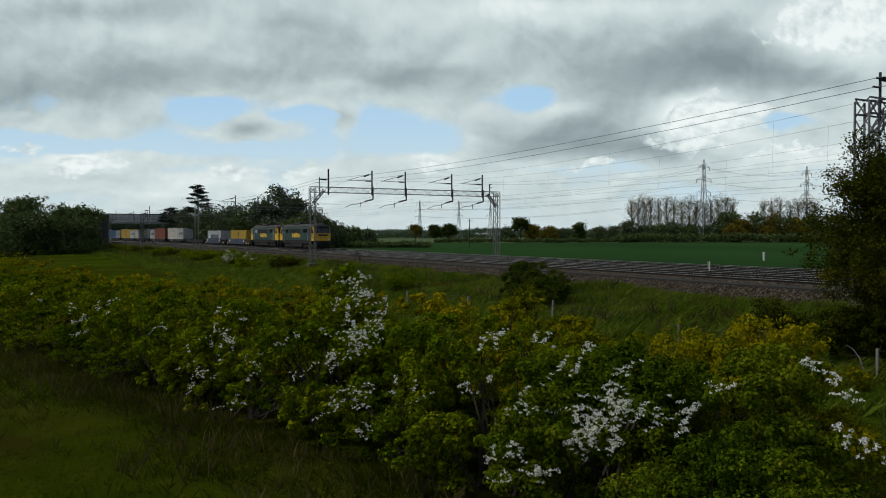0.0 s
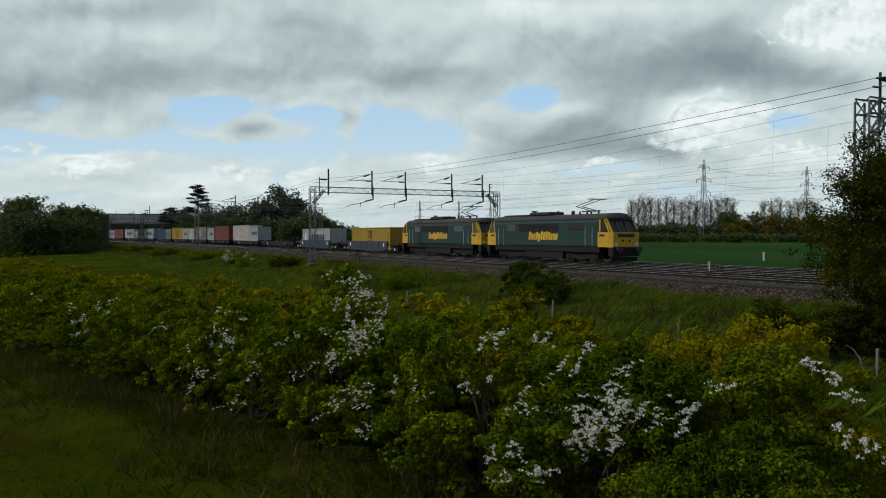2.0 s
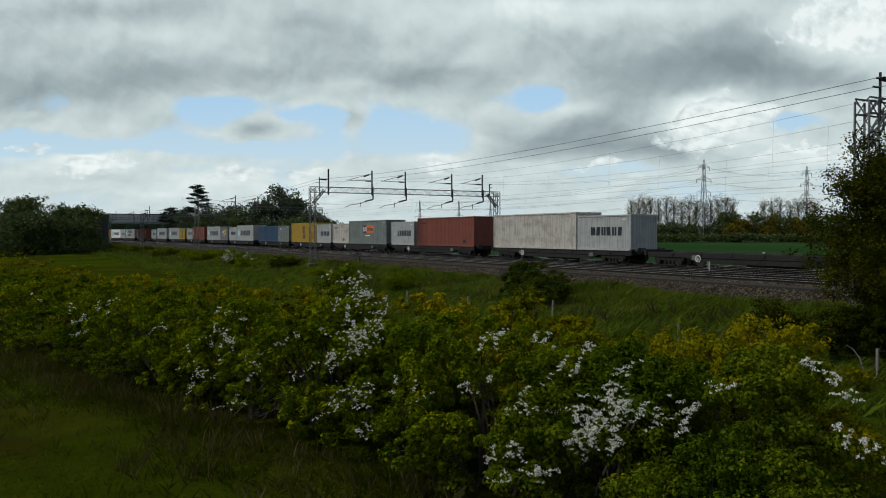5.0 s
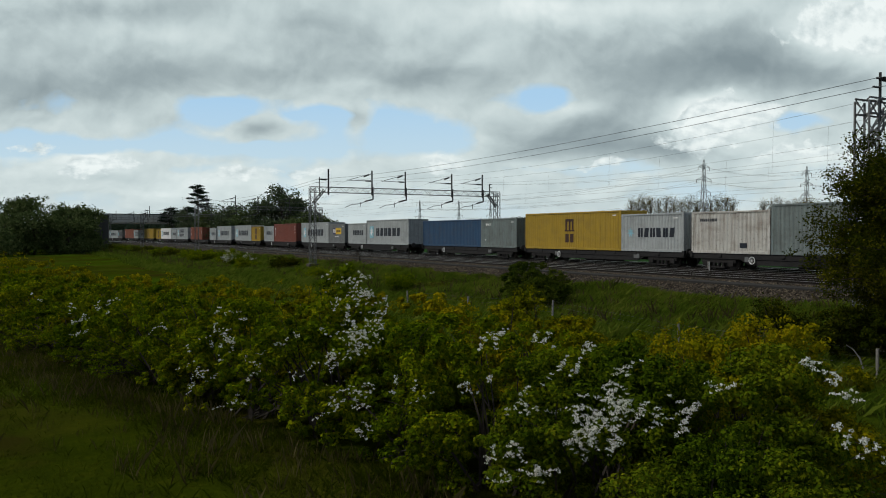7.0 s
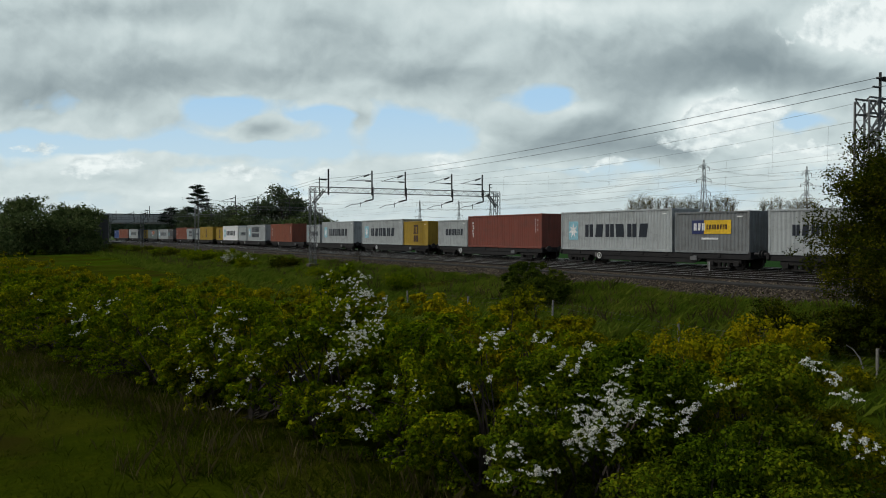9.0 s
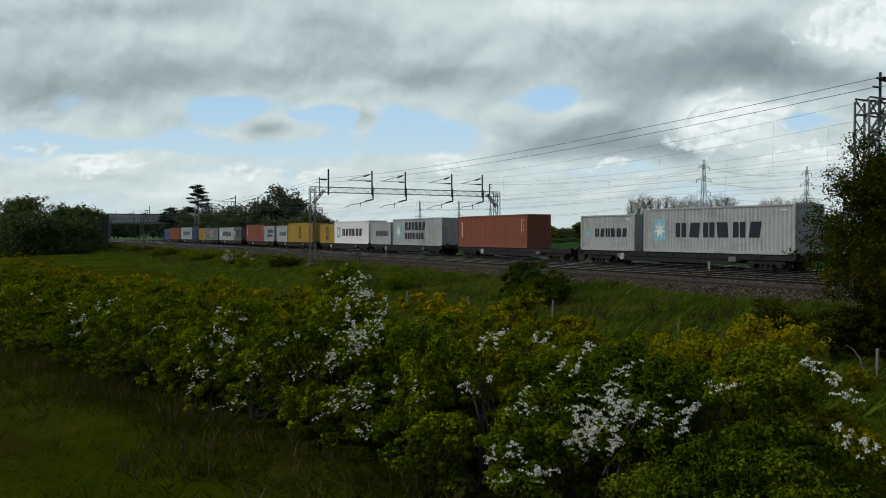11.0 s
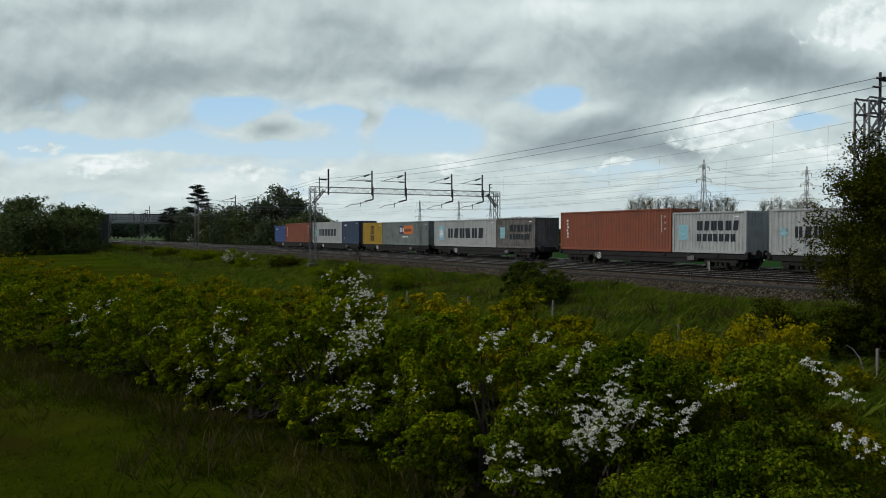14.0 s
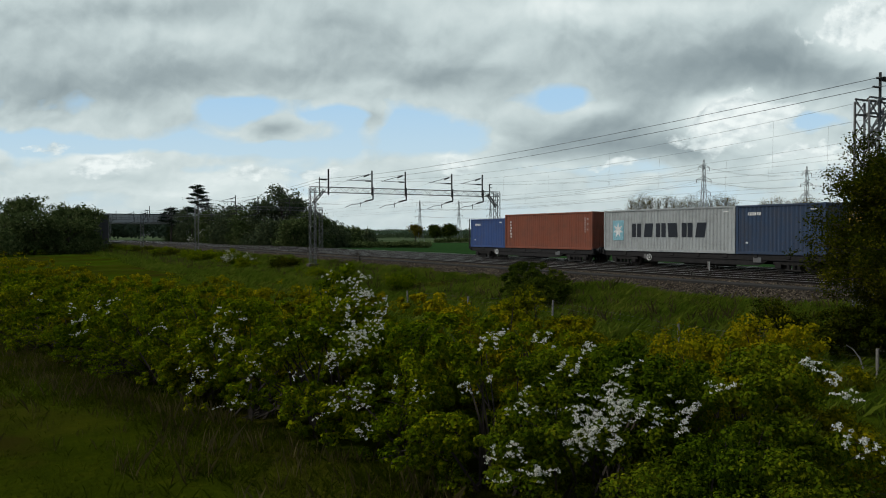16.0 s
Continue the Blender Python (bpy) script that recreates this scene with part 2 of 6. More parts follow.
BARK_PALE = plain("bark_pale", (0.105, 0.092, 0.075), 0.95, 0, 0.4, 9, 0.6)
POST_WOOD = plain("weathered_post", (0.22, 0.205, 0.18), 0.9, 0, 0.35, 12, 0.4)
WHITE = paint("white_post_paint", (0.72, 0.72, 0.70), 0.6, 0.25)
HAW = leaf_mat("hawthorn_leaves", (0.025, 0.053, 0.002), (0.098, 0.148, 0.003), (0.295, 0.29, 0.006), 0.30)
HAW_Y = leaf_mat("hawthorn_young_leaves", (0.046, 0.071, 0.002), (0.180, 0.180, 0.003), (0.42, 0.315, 0.006), 0.32)
TREE_LEAF = leaf_mat("tree_leaves", (0.016, 0.030, 0.005), (0.042, 0.064, 0.010), (0.090, 0.110, 0.016))
WOOD_LEAF = leaf_mat("woodland_leaves", (0.030, 0.050, 0.018), (0.076, 0.108, 0.036), (0.165, 0.190, 0.075), 0.2)
YEL_LEAF = leaf_mat("spring_oak_leaves", (0.06, 0.06, 0.010), (0.14, 0.115, 0.016), (0.24, 0.185, 0.025), 0.25)
PINE_LEAF = leaf_mat("pine_needles", (0.006, 0.013, 0.009), (0.014, 0.026, 0.015), (0.03, 0.048, 0.022), 0.1)
FAR_LEAF = leaf_mat("far_woodland", (0.036, 0.056, 0.030), (0.078, 0.106, 0.052), (0.14, 0.162, 0.078), 0.15)
# Distance haze is mixed into these leaf tones: paler, bluer greens.
HAZE_LEAF = leaf_mat("hazy_distant_woodland", (0.070, 0.105, 0.068), (0.105, 0.145, 0.092), (0.15, 0.185, 0.11), 0.15)
BLOSSOM = leaf_mat("hawthorn_blossom", (0.62, 0.61, 0.52), (0.78, 0.77, 0.68), (0.88, 0.87, 0.81), 0.25)
GRASS = leaf_mat("grass_blades", (0.040, 0.072, 0.005), (0.100, 0.150, 0.014), (0.20, 0.215, 0.030), 0.40)
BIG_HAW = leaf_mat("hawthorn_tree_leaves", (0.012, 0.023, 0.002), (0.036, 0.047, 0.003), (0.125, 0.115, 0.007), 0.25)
HAW_FRESH = leaf_mat("hawthorn_fresh_leaves", (0.018, 0.042, 0.002), (0.066, 0.106, 0.004), (0.20, 0.215, 0.008), 0.25)
# Darkened copy of GRASS: the shade near the hedge is in its colour.
PASTURE_SHADED = leaf_mat("shaded_pasture_blades", (0.026, 0.038, 0.002), (0.052, 0.070, 0.003), (0.088, 0.098, 0.007), 0.4)
# Blade tones kept dark to imitate the train's shade past the far track.
WEED = leaf_mat("shade_dark_weeds", (0.016, 0.015, 0.008), (0.032, 0.032, 0.014), (0.060, 0.056, 0.028), 0.2)
ELDER = leaf_mat("elder_leaves", (0.016, 0.032, 0.003), (0.046, 0.070, 0.007), (0.11, 0.125, 0.012), 0.25)
STRAW = leaf_mat("dry_grass", (0.040, 0.036, 0.012), (0.075, 0.066, 0.024), (0.14, 0.12, 0.05), 0.3)

# ---------------------------------------------------------------- the railway's line
H0, K1, K2 = -1.0782, 0.00041991, 3.3491e-6
_fine = 0.5


def heading(s):
    s = max(-285.0, min(25.0, s))
    return H0 + K1 * s + K2 * s * s


def _table(sign, count):
    x, y, out = 17.553, 48.755, []
    for i in range(count):
        out.append((x, y))
        h = heading(sign * (i + 0.5) * _fine)
        x, y = x + sign * _fine * math.cos(h), y + sign * _fine * math.sin(h)
    return np.array(out)


AHEAD, BEHIND = _table(1, 9000), _table(-1, 9000)


def on_line(s, o=0.0, z=0.0):
    """A point s metres along the line and o metres to its far side, at height z above the rails."""
    tab = AHEAD if s >= 0 else BEHIND
    f = abs(s) / _fine
    i = int(f)
    p = tab[i] + (tab[i + 1] - tab[i]) * (f - i)
    h = heading(s)
    return Vector((p[0] - math.sin(h) * o, p[1] + math.cos(h) * o, z))


def line_pose(s, o=0.0, z=0.0):
    p = on_line(s, o, z)
    return Matrix.Translation(p) @ Matrix.Rotation(heading(s), 4, "Z")


def land(o):
    """Height of the ground across the line: field, bank, bed, field beyond."""
    pts = [(-5000, -2.6), (-60, -2.3), (-24, -2.1), (-16.5, -1.95), (-13, -1.45), (-9.6, -0.85), (-8, -0.72), (8.0, -0.72), (11, -0.85), (16, -1.0), (120, -1.1), (400, -0.7), (5000, 1.0)]
    for (a, za), (b, zb) in zip(pts, pts[1:]):
        if o <= b:
            return za + (zb - za) * (o - a) / (b - a)
    return pts[-1][1]


def offset_of(x, y):
    """Where a point of the plan lies: along and across the line."""
    d = [(np.hypot(t[:1400, 0] - x, t[:1400, 1] - y)) for t in (AHEAD, BEHIND)]
    k = 0 if d[0].min() < d[1].min() else 1
    i = int(d[k].argmin())
    s = i * _fine * (1 if k == 0 else -1)
    p, h = on_line(s), heading(s)
    return s, -(x - p.x) * math.sin(h) + (y - p.y) * math.cos(h)


def ground_z(x, y):
    return land(offset_of(x, y)[1])


# ---------------------------------------------------------------- mesh building
class Geo:
    """Collects vertices and faces of one mesh."""

    def __init__(self):
        self.v, self.f = [], []

    def add(self, verts, faces):
        k = len(self.v)
        self.v.extend([tuple(p) for p in verts])
        self.f.extend([tuple(i + k for i in q) for q in faces])
        return self

    def box(self, x0, x1, y0, y1, z0, z1, c=0.0):
        """A box; c chamfers its upright and long edges."""
        if c <= 0:
            vs = [(x, y, z) for z in (z0, z1) for x, y in ((x0, y0), (x1, y0), (x1, y1), (x0, y1))]
            return self.add(vs, [(3, 2, 1, 0), (4, 5, 6, 7), (0, 1, 5, 4), (1, 2, 6, 5), (2, 3, 7, 6), (3, 0, 4, 7)])
        prof = [(y0 + c, z0), (y1 - c, z0), (y1, z0 + c), (y1, z1 - c), (y1 - c, z1), (y0 + c, z1), (y0, z1 - c), (y0, z0 + c)]
        return self.sweep_x(prof, [(x0, 1), (x1, 1)])

    def sweep_x(self, prof, stations):
        """A closed profile in (y, z), set at each x with a scale; ends are capped."""
        n, vs, fs = len(prof), [], []
        for x, k in stations:
            vs += [(x, y * k, z) for y, z in prof]
        for j in range(len(stations) - 1):
            for i in range(n):
                a, b = j * n + i, j * n + (i + 1) % n
                fs.append((a, a + n, b + n, b))
        fs.append(tuple(range(n)))
        fs.append(tuple(reversed(range((len(stations) - 1) * n, len(stations) * n))))
        return self.add(vs, fs)

    def beam(self, a, b, w, h=None):
        a, b = Vector(a), Vector(b)
        d = (b - a).normalized()
        up = Vector((0, 0, 1)) if abs(d.z) < 0.95 else Vector((1, 0, 0))
        p = d.cross(up).normalized() * (w / 2)
        q = p.cross(d).normalized() * ((h or w) / 2)
        vs = [e + i * p + j * q for e in (a, b) for i, j in ((-1, -1), (1, -1), (1, 1), (-1, 1))]
        return self.add(vs, [(0, 1, 2, 3), (7, 6, 5, 4), (0, 4, 5, 1), (1, 5, 6, 2), (2, 6, 7, 3), (3, 7, 4, 0)])

    def tube(self, a, b, r, r2=None, n=8):
        a, b = Vector(a), Vector(b)
        d = (b - a).normalized()
        up = Vector((0, 0, 1)) if abs(d.z) < 0.95 else Vector((1, 0, 0))
        p = d.cross(up).normalized()
        q = p.cross(d).normalized()
        r2 = r if r2 is None else r2
        vs = [e + rr * (math.cos(t) * p + math.sin(t) * q) for e, rr in ((a, r), (b, r2)) for t in [2 * math.pi * i / n for i in range(n)]]
        fs = [(i, (i + 1) % n, n + (i + 1) % n, n + i) for i in range(n)]
        return self.add(vs, fs + [tuple(reversed(range(n))), tuple(range(n, 2 * n))])

    def rod(self, pts, r, n=5):
        """A thin rod along points; a number or a list of radii."""
        rs = r if isinstance(r, (list, tuple)) else [r] * len(pts)
        pts = [Vector(p) for p in pts]
        vs, fs = [], []
        for i, (c, rr) in enumerate(zip(pts, rs)):
            d = (pts[min(i + 1, len(pts) - 1)] - pts[max(i - 1, 0)]).normalized()
            up = Vector((0, 0, 1)) if abs(d.z) < 0.95 else Vector((1, 0, 0))
            p = d.cross(up).normalized()
            q = p.cross(d).normalized()
            vs += [c + rr * (math.cos(2 * math.pi * k / n) * p + math.sin(2 * math.pi * k / n) * q) for k in range(n)]
            if i:
                a = (i - 1) * n
                fs += [(a + k, a + (k + 1) % n, a + n + (k + 1) % n, a + n + k) for k in range(n)]
        return self.add(vs, fs + [tuple(reversed(range(n))), tuple(range(len(vs) - n, len(vs)))])

    def mesh(self, name, mat, smooth=False):
        me = bpy.data.meshes.new(name)
        me.from_pydata(self.v, [], self.f)
        me.materials.append(mat)
        if smooth:
            me.shade_smooth()
        me.update()
        return me


def quads_mesh(name, verts, mat):
    """A mesh of loose four-cornered faces from an array (n, 4, 3)."""
    n = len(verts)
    me = bpy.data.meshes.new(name)
    me.vertices.add(n * 4)
    me.vertices.foreach_set("co", np.asarray(verts, np.float32).ravel())
    me.loops.add(n * 4)
    me.loops.foreach_set("vertex_index", np.arange(n * 4, dtype=np.int32))
    me.polygons.add(n)
    me.polygons.foreach_set("loop_start", np.arange(0, n * 4, 4, dtype=np.int32))
    me.materials.append(mat)
    me.update(calc_edges=True)
    return me


def part(name, geo, mat, parent, label="", smooth=False):
    ob = new(name, geo.mesh(name, mat, smooth) if isinstance(geo, Geo) else geo)
    ob.parent = parent
    return tagged(ob, label)


def thing(name, m, label, category, group="", kind=""):
    ob = new(name)
    ob.matrix_basis = m
    return tagged(ob, label, category, group, kind)


def leaves(rng, centers, spread, per, size, flat=0.6):
    """Leaf faces in clumps round the centres: (n, 4, 3). Each leaf is a bent lozenge."""
    c = np.repeat(np.asarray(centers, float), per, axis=0)
    sp = np.repeat(np.broadcast_to(np.asarray(spread, float), (len(centers),)), per)[:, None]
    c = c + rng.normal(0, 1, c.shape) * sp * np.array([1, 1, flat])
    a = rng.normal(0, 1, c.shape)
    a /= np.linalg.norm(a, axis=1)[:, None]
    b = np.cross(a, rng.normal(0, 1, c.shape) + np.array([0, 0, 0.6]))
    b /= np.linalg.norm(b, axis=1)[:, None] + 1e-9
    k = size * rng.uniform(0.6, 1.35, len(c))[:, None]
    n = np.cross(a, b) * k * 0.18
    return np.stack([c - a * k, c - b * k * 0.55 + n, c + a * k, c + b * k * 0.55 + n], axis=1)

# ---------------------------------------------------------------- sky and ground
def build_sky():
    """A sheet of cloud, nearer overhead than at the horizon."""
    vs, fs = [], []
    els, azs = [-2.5, -1, 0, 1, 2, 3, 4.5, 6, 8, 10, 12, 14, 17, 20, 24, 29, 35], np.linspace(-62, 62, 63)
    for e in els:
        r = min(4300.0, 400.0 / math.sin(radians(max(e, 0.0) + 4.5)))
        for a in azs:
            vs.append((r * math.cos(radians(e)) * math.sin(radians(a)), r * math.cos(radians(e)) * math.cos(radians(a)), r * math.sin(radians(e))))
    w = len(azs)
    for j in range(len(els) - 1):
        for i in range(w - 1):
            fs.append((j * w + i, j * w + i + 1, (j + 1) * w + i + 1, (j + 1) * w + i))
    g = Geo()
    g.add(vs, fs)
    ob = new("backdrop", g.mesh("backdrop", sky_mat(), True))
    ob.matrix_basis = pose(0, 0, 2.15)
    return tagged(ob, "broken grey and white clouds over pale blue sky", "sky", kind="structure")


SKY = build_sky()


def build_ground():
    ss = sorted(set(list(range(-300, 61, 6)) + [-4000, -2500, -1500, -900, -600, -450, -370, 80, 110, 160, 250, 400, 700, 1200, 2200, 4000]))
    os_ = [-4400, -2200, -1100, -600, -300, -150, -100, -70, -60, -52, -45, -38, -34, -30, -27, -24, -22, -20, -18, -16.5, -15, -14, -13, -12, -11, -10.3, -9.6, -8, 0, 8, 9.5, 11, 13, 16, 22, 32, 50, 80, 120, 200, 300, 400, 700, 1200, 2200, 4400]
    n0 = Vector((-math.sin(H0), math.cos(H0), 0))
    vs, fs = [], []
    for s in ss:
        for o in os_:
            oc = max(-150.0, min(150.0, o))
            p = on_line(s, oc) + n0 * (o - oc)
            wob = 0.0
            if -150 < o < -9 or 10 < o < 150:
                wob = (0.30 if -26 < o < -10.5 else 0.16) * noise.noise((p.x * 0.23, p.y * 0.23, 1.3)) + 0.07 * noise.noise((p.x * 0.8, p.y * 0.8, 4.3))
            vs.append((p.x, p.y, land(o) + wob))
    w = len(os_)
    for j in range(len(ss) - 1):
        for i in range(w - 1):
            fs.append((j * w + i, (j + 1) * w + i, (j + 1) * w + i + 1, j * w + i + 1))
    g = Geo()
    g.add(vs, fs)
    me = g.mesh("ground", GROUND, True)
    me.materials.append(field_mat())
    rows = [1 if os_[i] >= 11 else 0 for _ in range(len(ss) - 1) for i in range(w - 1)]
    me.polygons.foreach_set("material_index", rows)
    ob = new("ground", me)
    return tagged(ob, "rough pasture, grassy railway bank and green corn field", "ground", kind="structure")


build_ground()


def swept(prof, s0, s1, step, closed=True):
    """A profile in (offset, height) carried along the line."""
    g, n = Geo(), len(prof)
    ss = list(np.arange(s0, s1 + 0.01, step))
    vs = [on_line(s, o, z) for s in ss for o, z in prof]
    fs = []
    for j in range(len(ss) - 1):
        for i in range(n if closed else n - 1):
            a, b = j * n + i, j * n + (i + 1) % n
            fs.append((a, b, b + n, a + n))
    if closed:
        fs += [tuple(reversed(range(n))), tuple(range(len(vs) - n, len(vs)))]
    return g.add(vs, fs)


TRACKS = (-5.55, -2.15, 1.22, 4.9)
bed = tagged(new("track_bed", swept([(-9.5, -0.95), (-7.35, -0.17), (-6.9, -0.14), (6.2, -0.14), (6.9, -0.18), (8.3, -0.95)], -420, 150, 3).mesh("track_bed", BALLAST)),
             "grey-brown stone ballast bed under four tracks", "railway bed", kind="structure")


def build_tracks():
    head = [(-0.033, -0.009), (-0.033, -0.004), (-0.026, 0.0), (0.026, 0.0), (0.033, -0.004), (0.033, -0.009)]
    web = [(-0.07, -0.150), (-0.07, -0.138), (-0.012, -0.125), (-0.012, -0.05), (-0.036, -0.043), (-0.036, -0.009), (0.036, -0.009), (0.036, -0.043), (0.012, -0.05), (0.012, -0.125), (0.07, -0.138), (0.07, -0.150)]
    tie = Geo()
    tie.sweep_x([(-0.13, -0.27), (0.13, -0.27), (0.11, -0.115), (-0.11, -0.115)], [(-1.25, 1), (-0.5, 0.9), (0.5, 0.9), (1.25, 1)])
    tie_mesh = tie.mesh("sleeper", SLEEPER)
    for k, o in enumerate(TRACKS):
        tr = thing("railway_track", Matrix(), "steel rails on concrete sleepers laid in ballast", "railway track", "running lines", "structure")
        for side in (-0.7535, 0.7535):
            rail = part("rail", swept([(o + side + a, z) for a, z in head], -330, 90, 3), RAIL, tr, "shiny worn steel rail")
            part("rail_web", swept([(o + side + a, z) for a, z in web], -330, 90, 3), RUST, rail, "rusty rail web")
        near = (-36, 24) if k < 2 else (-12, 10)
        rest = Geo()
        for s in np.arange(-120, 40, 0.65):
            m = line_pose(s, o) @ Matrix.Rotation(math.pi / 2, 4, "Z")
            if near[0] < s < near[1]:
                ob = new("sleeper", tie_mesh)
                ob.parent, ob.matrix_basis = tr, m
            else:
                rest.add([m @ Vector(v) for v in tie.v], tie.f)
        tagged(part("sleepers_beyond", rest, SLEEPER, tr), kind="stuff")


build_tracks()


def scatter_stones():
    rng = np.random.default_rng(3)
    n = 30000
    g = Geo()
    base = [(1, 0, 0), (-1, 0, 0), (0, 1, 0), (0, -1, 0), (0, 0, 1)]
    for i in range(n):
        s = rng.uniform(-75, 24)
        o = rng.uniform(-9.45, -6.35) if i % 4 else float(rng.choice([-3.85, -0.45])) + rng.uniform(-0.55, 0.55)
        z = -0.155 if o > -7.2 else -0.17 + (o + 7.35) * 0.363
        r = rng.uniform(0.03, 0.062)
        p = on_line(s, o, z)
        t, k = rng.uniform(0, 6.28), rng.uniform(0.6, 1.3, 3)
        vs = [(p.x + r * (a * k[0] * math.cos(t) - b * k[1] * math.sin(t)), p.y + r * (a * k[0] * math.sin(t) + b * k[1] * math.cos(t)), p.z + r * c * k[2]) for a, b, c in base]
        g.add(vs, [(0, 2, 4), (2, 1, 4), (1, 3, 4), (3, 0, 4)])
    tagged(new("ballast_stones", g.mesh("ballast_stones", STONE)), "loose angular ballast stones on the shoulder", "ballast", kind="stuff")


scatter_stones()
# cable trough along the near shoulder
trough = tagged(new("cable_trough", swept([(-7.75, -0.46), (-7.75, -0.22), (-7.40, -0.16), (-7.40, -0.36)], -240, 60, 1.5).mesh("cable_trough", concrete_mat("trough_concrete", (0.045, 0.043, 0.04)))),
                "dark weathered concrete cable trough beside the track", "cable trough", kind="structure")


# ---------------------------------------------------------------- overhead line portals
LEG_L, LEG_R, BOOM = -11.8, 10.5, 7.0
CATENARY = (-7.55, -3.7, 1.95, 5.85)


def lattice(g, p, q, w, step, r):
    """A square lattice member between two points: four chords and zigzag bracing."""
    p, q = Vector(p), Vector(q)
    d = (q - p)
    n = max(2, int(d.length / step))
    d.normalize()
    up = Vector((0, 0, 1)) if abs(d.z) < 0.9 else Vector((1, 0, 0))
    a = d.cross(up).normalized() * w / 2
    b = a.cross(d).normalized() * w / 2
    cs = [a + b, a - b, -a - b, -a + b]
    for c in cs:
        g.beam(p + c, q + c, r * 1.7)
    for i in range(n):
        e, f = p + (q - p) * (i / n), p + (q - p) * ((i + 1) / n)
        for j in range(4):
            c0, c1 = (cs[j], cs[(j + 1) % 4]) if i % 2 else (cs[(j + 1) % 4], cs[j])
            g.beam(e + c0, f + c1, r)
    return g


def build_portal():
    """A lattice portal over the four tracks, in the line's own directions: y across, z up."""
    por = thing("overhead_line_portal", Matrix(), "galvanised lattice steel portal spanning four railway tracks", "overhead line portal", "overhead line portals")
    for y, sgn in ((LEG_L, 1), (LEG_R, -1)):
        leg = part("leg", lattice(Geo(), (0, y + sgn * 0.25, -1.0), (0, y + sgn * 0.25, BOOM - 0.1), 0.55, 0.6, 0.034), STEEL, por, "lattice steel leg")
        part("knee_brace", lattice(Geo(), (0, y + sgn * 0.3, BOOM - 1.7), (0, y + sgn * 1.5, BOOM - 0.3), 0.22, 0.4, 0.035), STEEL, por)
        part("footing", Geo().box(-0.5, 0.5, y + sgn * 0.25 - 0.5, y + sgn * 0.25 + 0.5, -1.5, -0.80, 0.04), SLEEPER, por, "concrete footing")
    part("boom", lattice(Geo(), (0, LEG_L, BOOM - 0.28), (0, LEG_R, BOOM - 0.28), 0.55, 0.6, 0.034), STEEL, por, "lattice boom")
    for y in CATENARY:
        x = y + 2.5
        mast = part("mast", Geo().beam((0, x, BOOM - 0.75), (0, x, BOOM + 1.85), 0.12), DARK_STEEL, por, "upright mast on the boom")
        arm = Geo()
        arm.beam((0, x, BOOM + 1.55), (0, y + 0.05, BOOM + 0.85), 0.05).beam((0, x, BOOM + 0.75), (0, y - 0.3, BOOM + 0.80), 0.05)
        arm.tube((0, x - 0.15, BOOM + 0.75), (0, x - 0.75, BOOM + 0.76), 0.08).tube((0, x - 0.35, BOOM + 1.42), (0, x - 0.9, BOOM + 1.2), 0.08)
        part("cantilever", arm, DARK_STEEL, por, "cantilever arm with brown insulators")
        drop = Geo()
        x2 = x + 0.12
        drop.beam((0, x2, BOOM + 0.15), (0, x2, BOOM - 1.15), 0.11)
        drop.tube((0, x2, BOOM - 1.15), (0, x2 - 0.9, BOOM - 1.38), 0.08, 0.07)
        drop.rod([(0, x2 - 0.9, BOOM - 1.38), (0, x2 - 1.4, BOOM - 1.62), (0, y + 0.2, BOOM - 1.75), (0, y - 0.5, BOOM - 2.05)], 0.03)
        drop.beam((0, x2 - 1.4, BOOM - 1.45), (0, x2 - 1.4, BOOM - 1.95), 0.05)
        part("registration_arm", drop, DARK_STEEL, por, "drop bracket with registration arm")
    fm = part("feeder_mast", Geo().beam((0, LEG_L + 1.95, BOOM - 0.8), (0, LEG_L + 1.95, BOOM + 1.85), 0.13), DARK_STEEL, por, "mast carrying the feeder wires")
    fi = Geo()
    fi.beam((0, LEG_L + 1.95, BOOM + 0.75), (0, LEG_L + 0.8, BOOM + 0.78), 0.06).beam((0, LEG_L + 1.0, BOOM + 1.0), (0, LEG_L + 1.0, BOOM - 0.9), 0.07)
    fi.tube((0, LEG_L + 1.7, BOOM + 0.76), (0, LEG_L + 1.15, BOOM + 0.77), 0.09)
    fi.beam((0, LEG_L + 0.6, BOOM + 0.45), (0, LEG_L + 1.0, BOOM + 0.45), 0.06)
    part("feeder_bracket", fi, DARK_STEEL, por)
    rm = Geo().beam((0, LEG_R - 1.2, BOOM - 0.4), (0, LEG_R - 1.2, BOOM + 0.85), 0.09)
    rm.beam((0, LEG_R - 1.2, BOOM + 0.8), (0, LEG_R - 0.85, BOOM + 0.8), 0.07).beam((0, LEG_R - 1.2, BOOM + 0.45), (0, LEG_R - 0.85, BOOM + 0.45), 0.07)
    part("return_wire_bracket", rm, DARK_STEEL, por)
    return por


PORTALS = [16.15, -44.0, -104.7, -165.4, -226.0 + 14]
portal = build_portal()
portal.matrix_basis = line_pose(PORTALS[1])
for s in (PORTALS[0], PORTALS[2], PORTALS[3], -214.0):
    copy_thing(portal, line_pose(s))


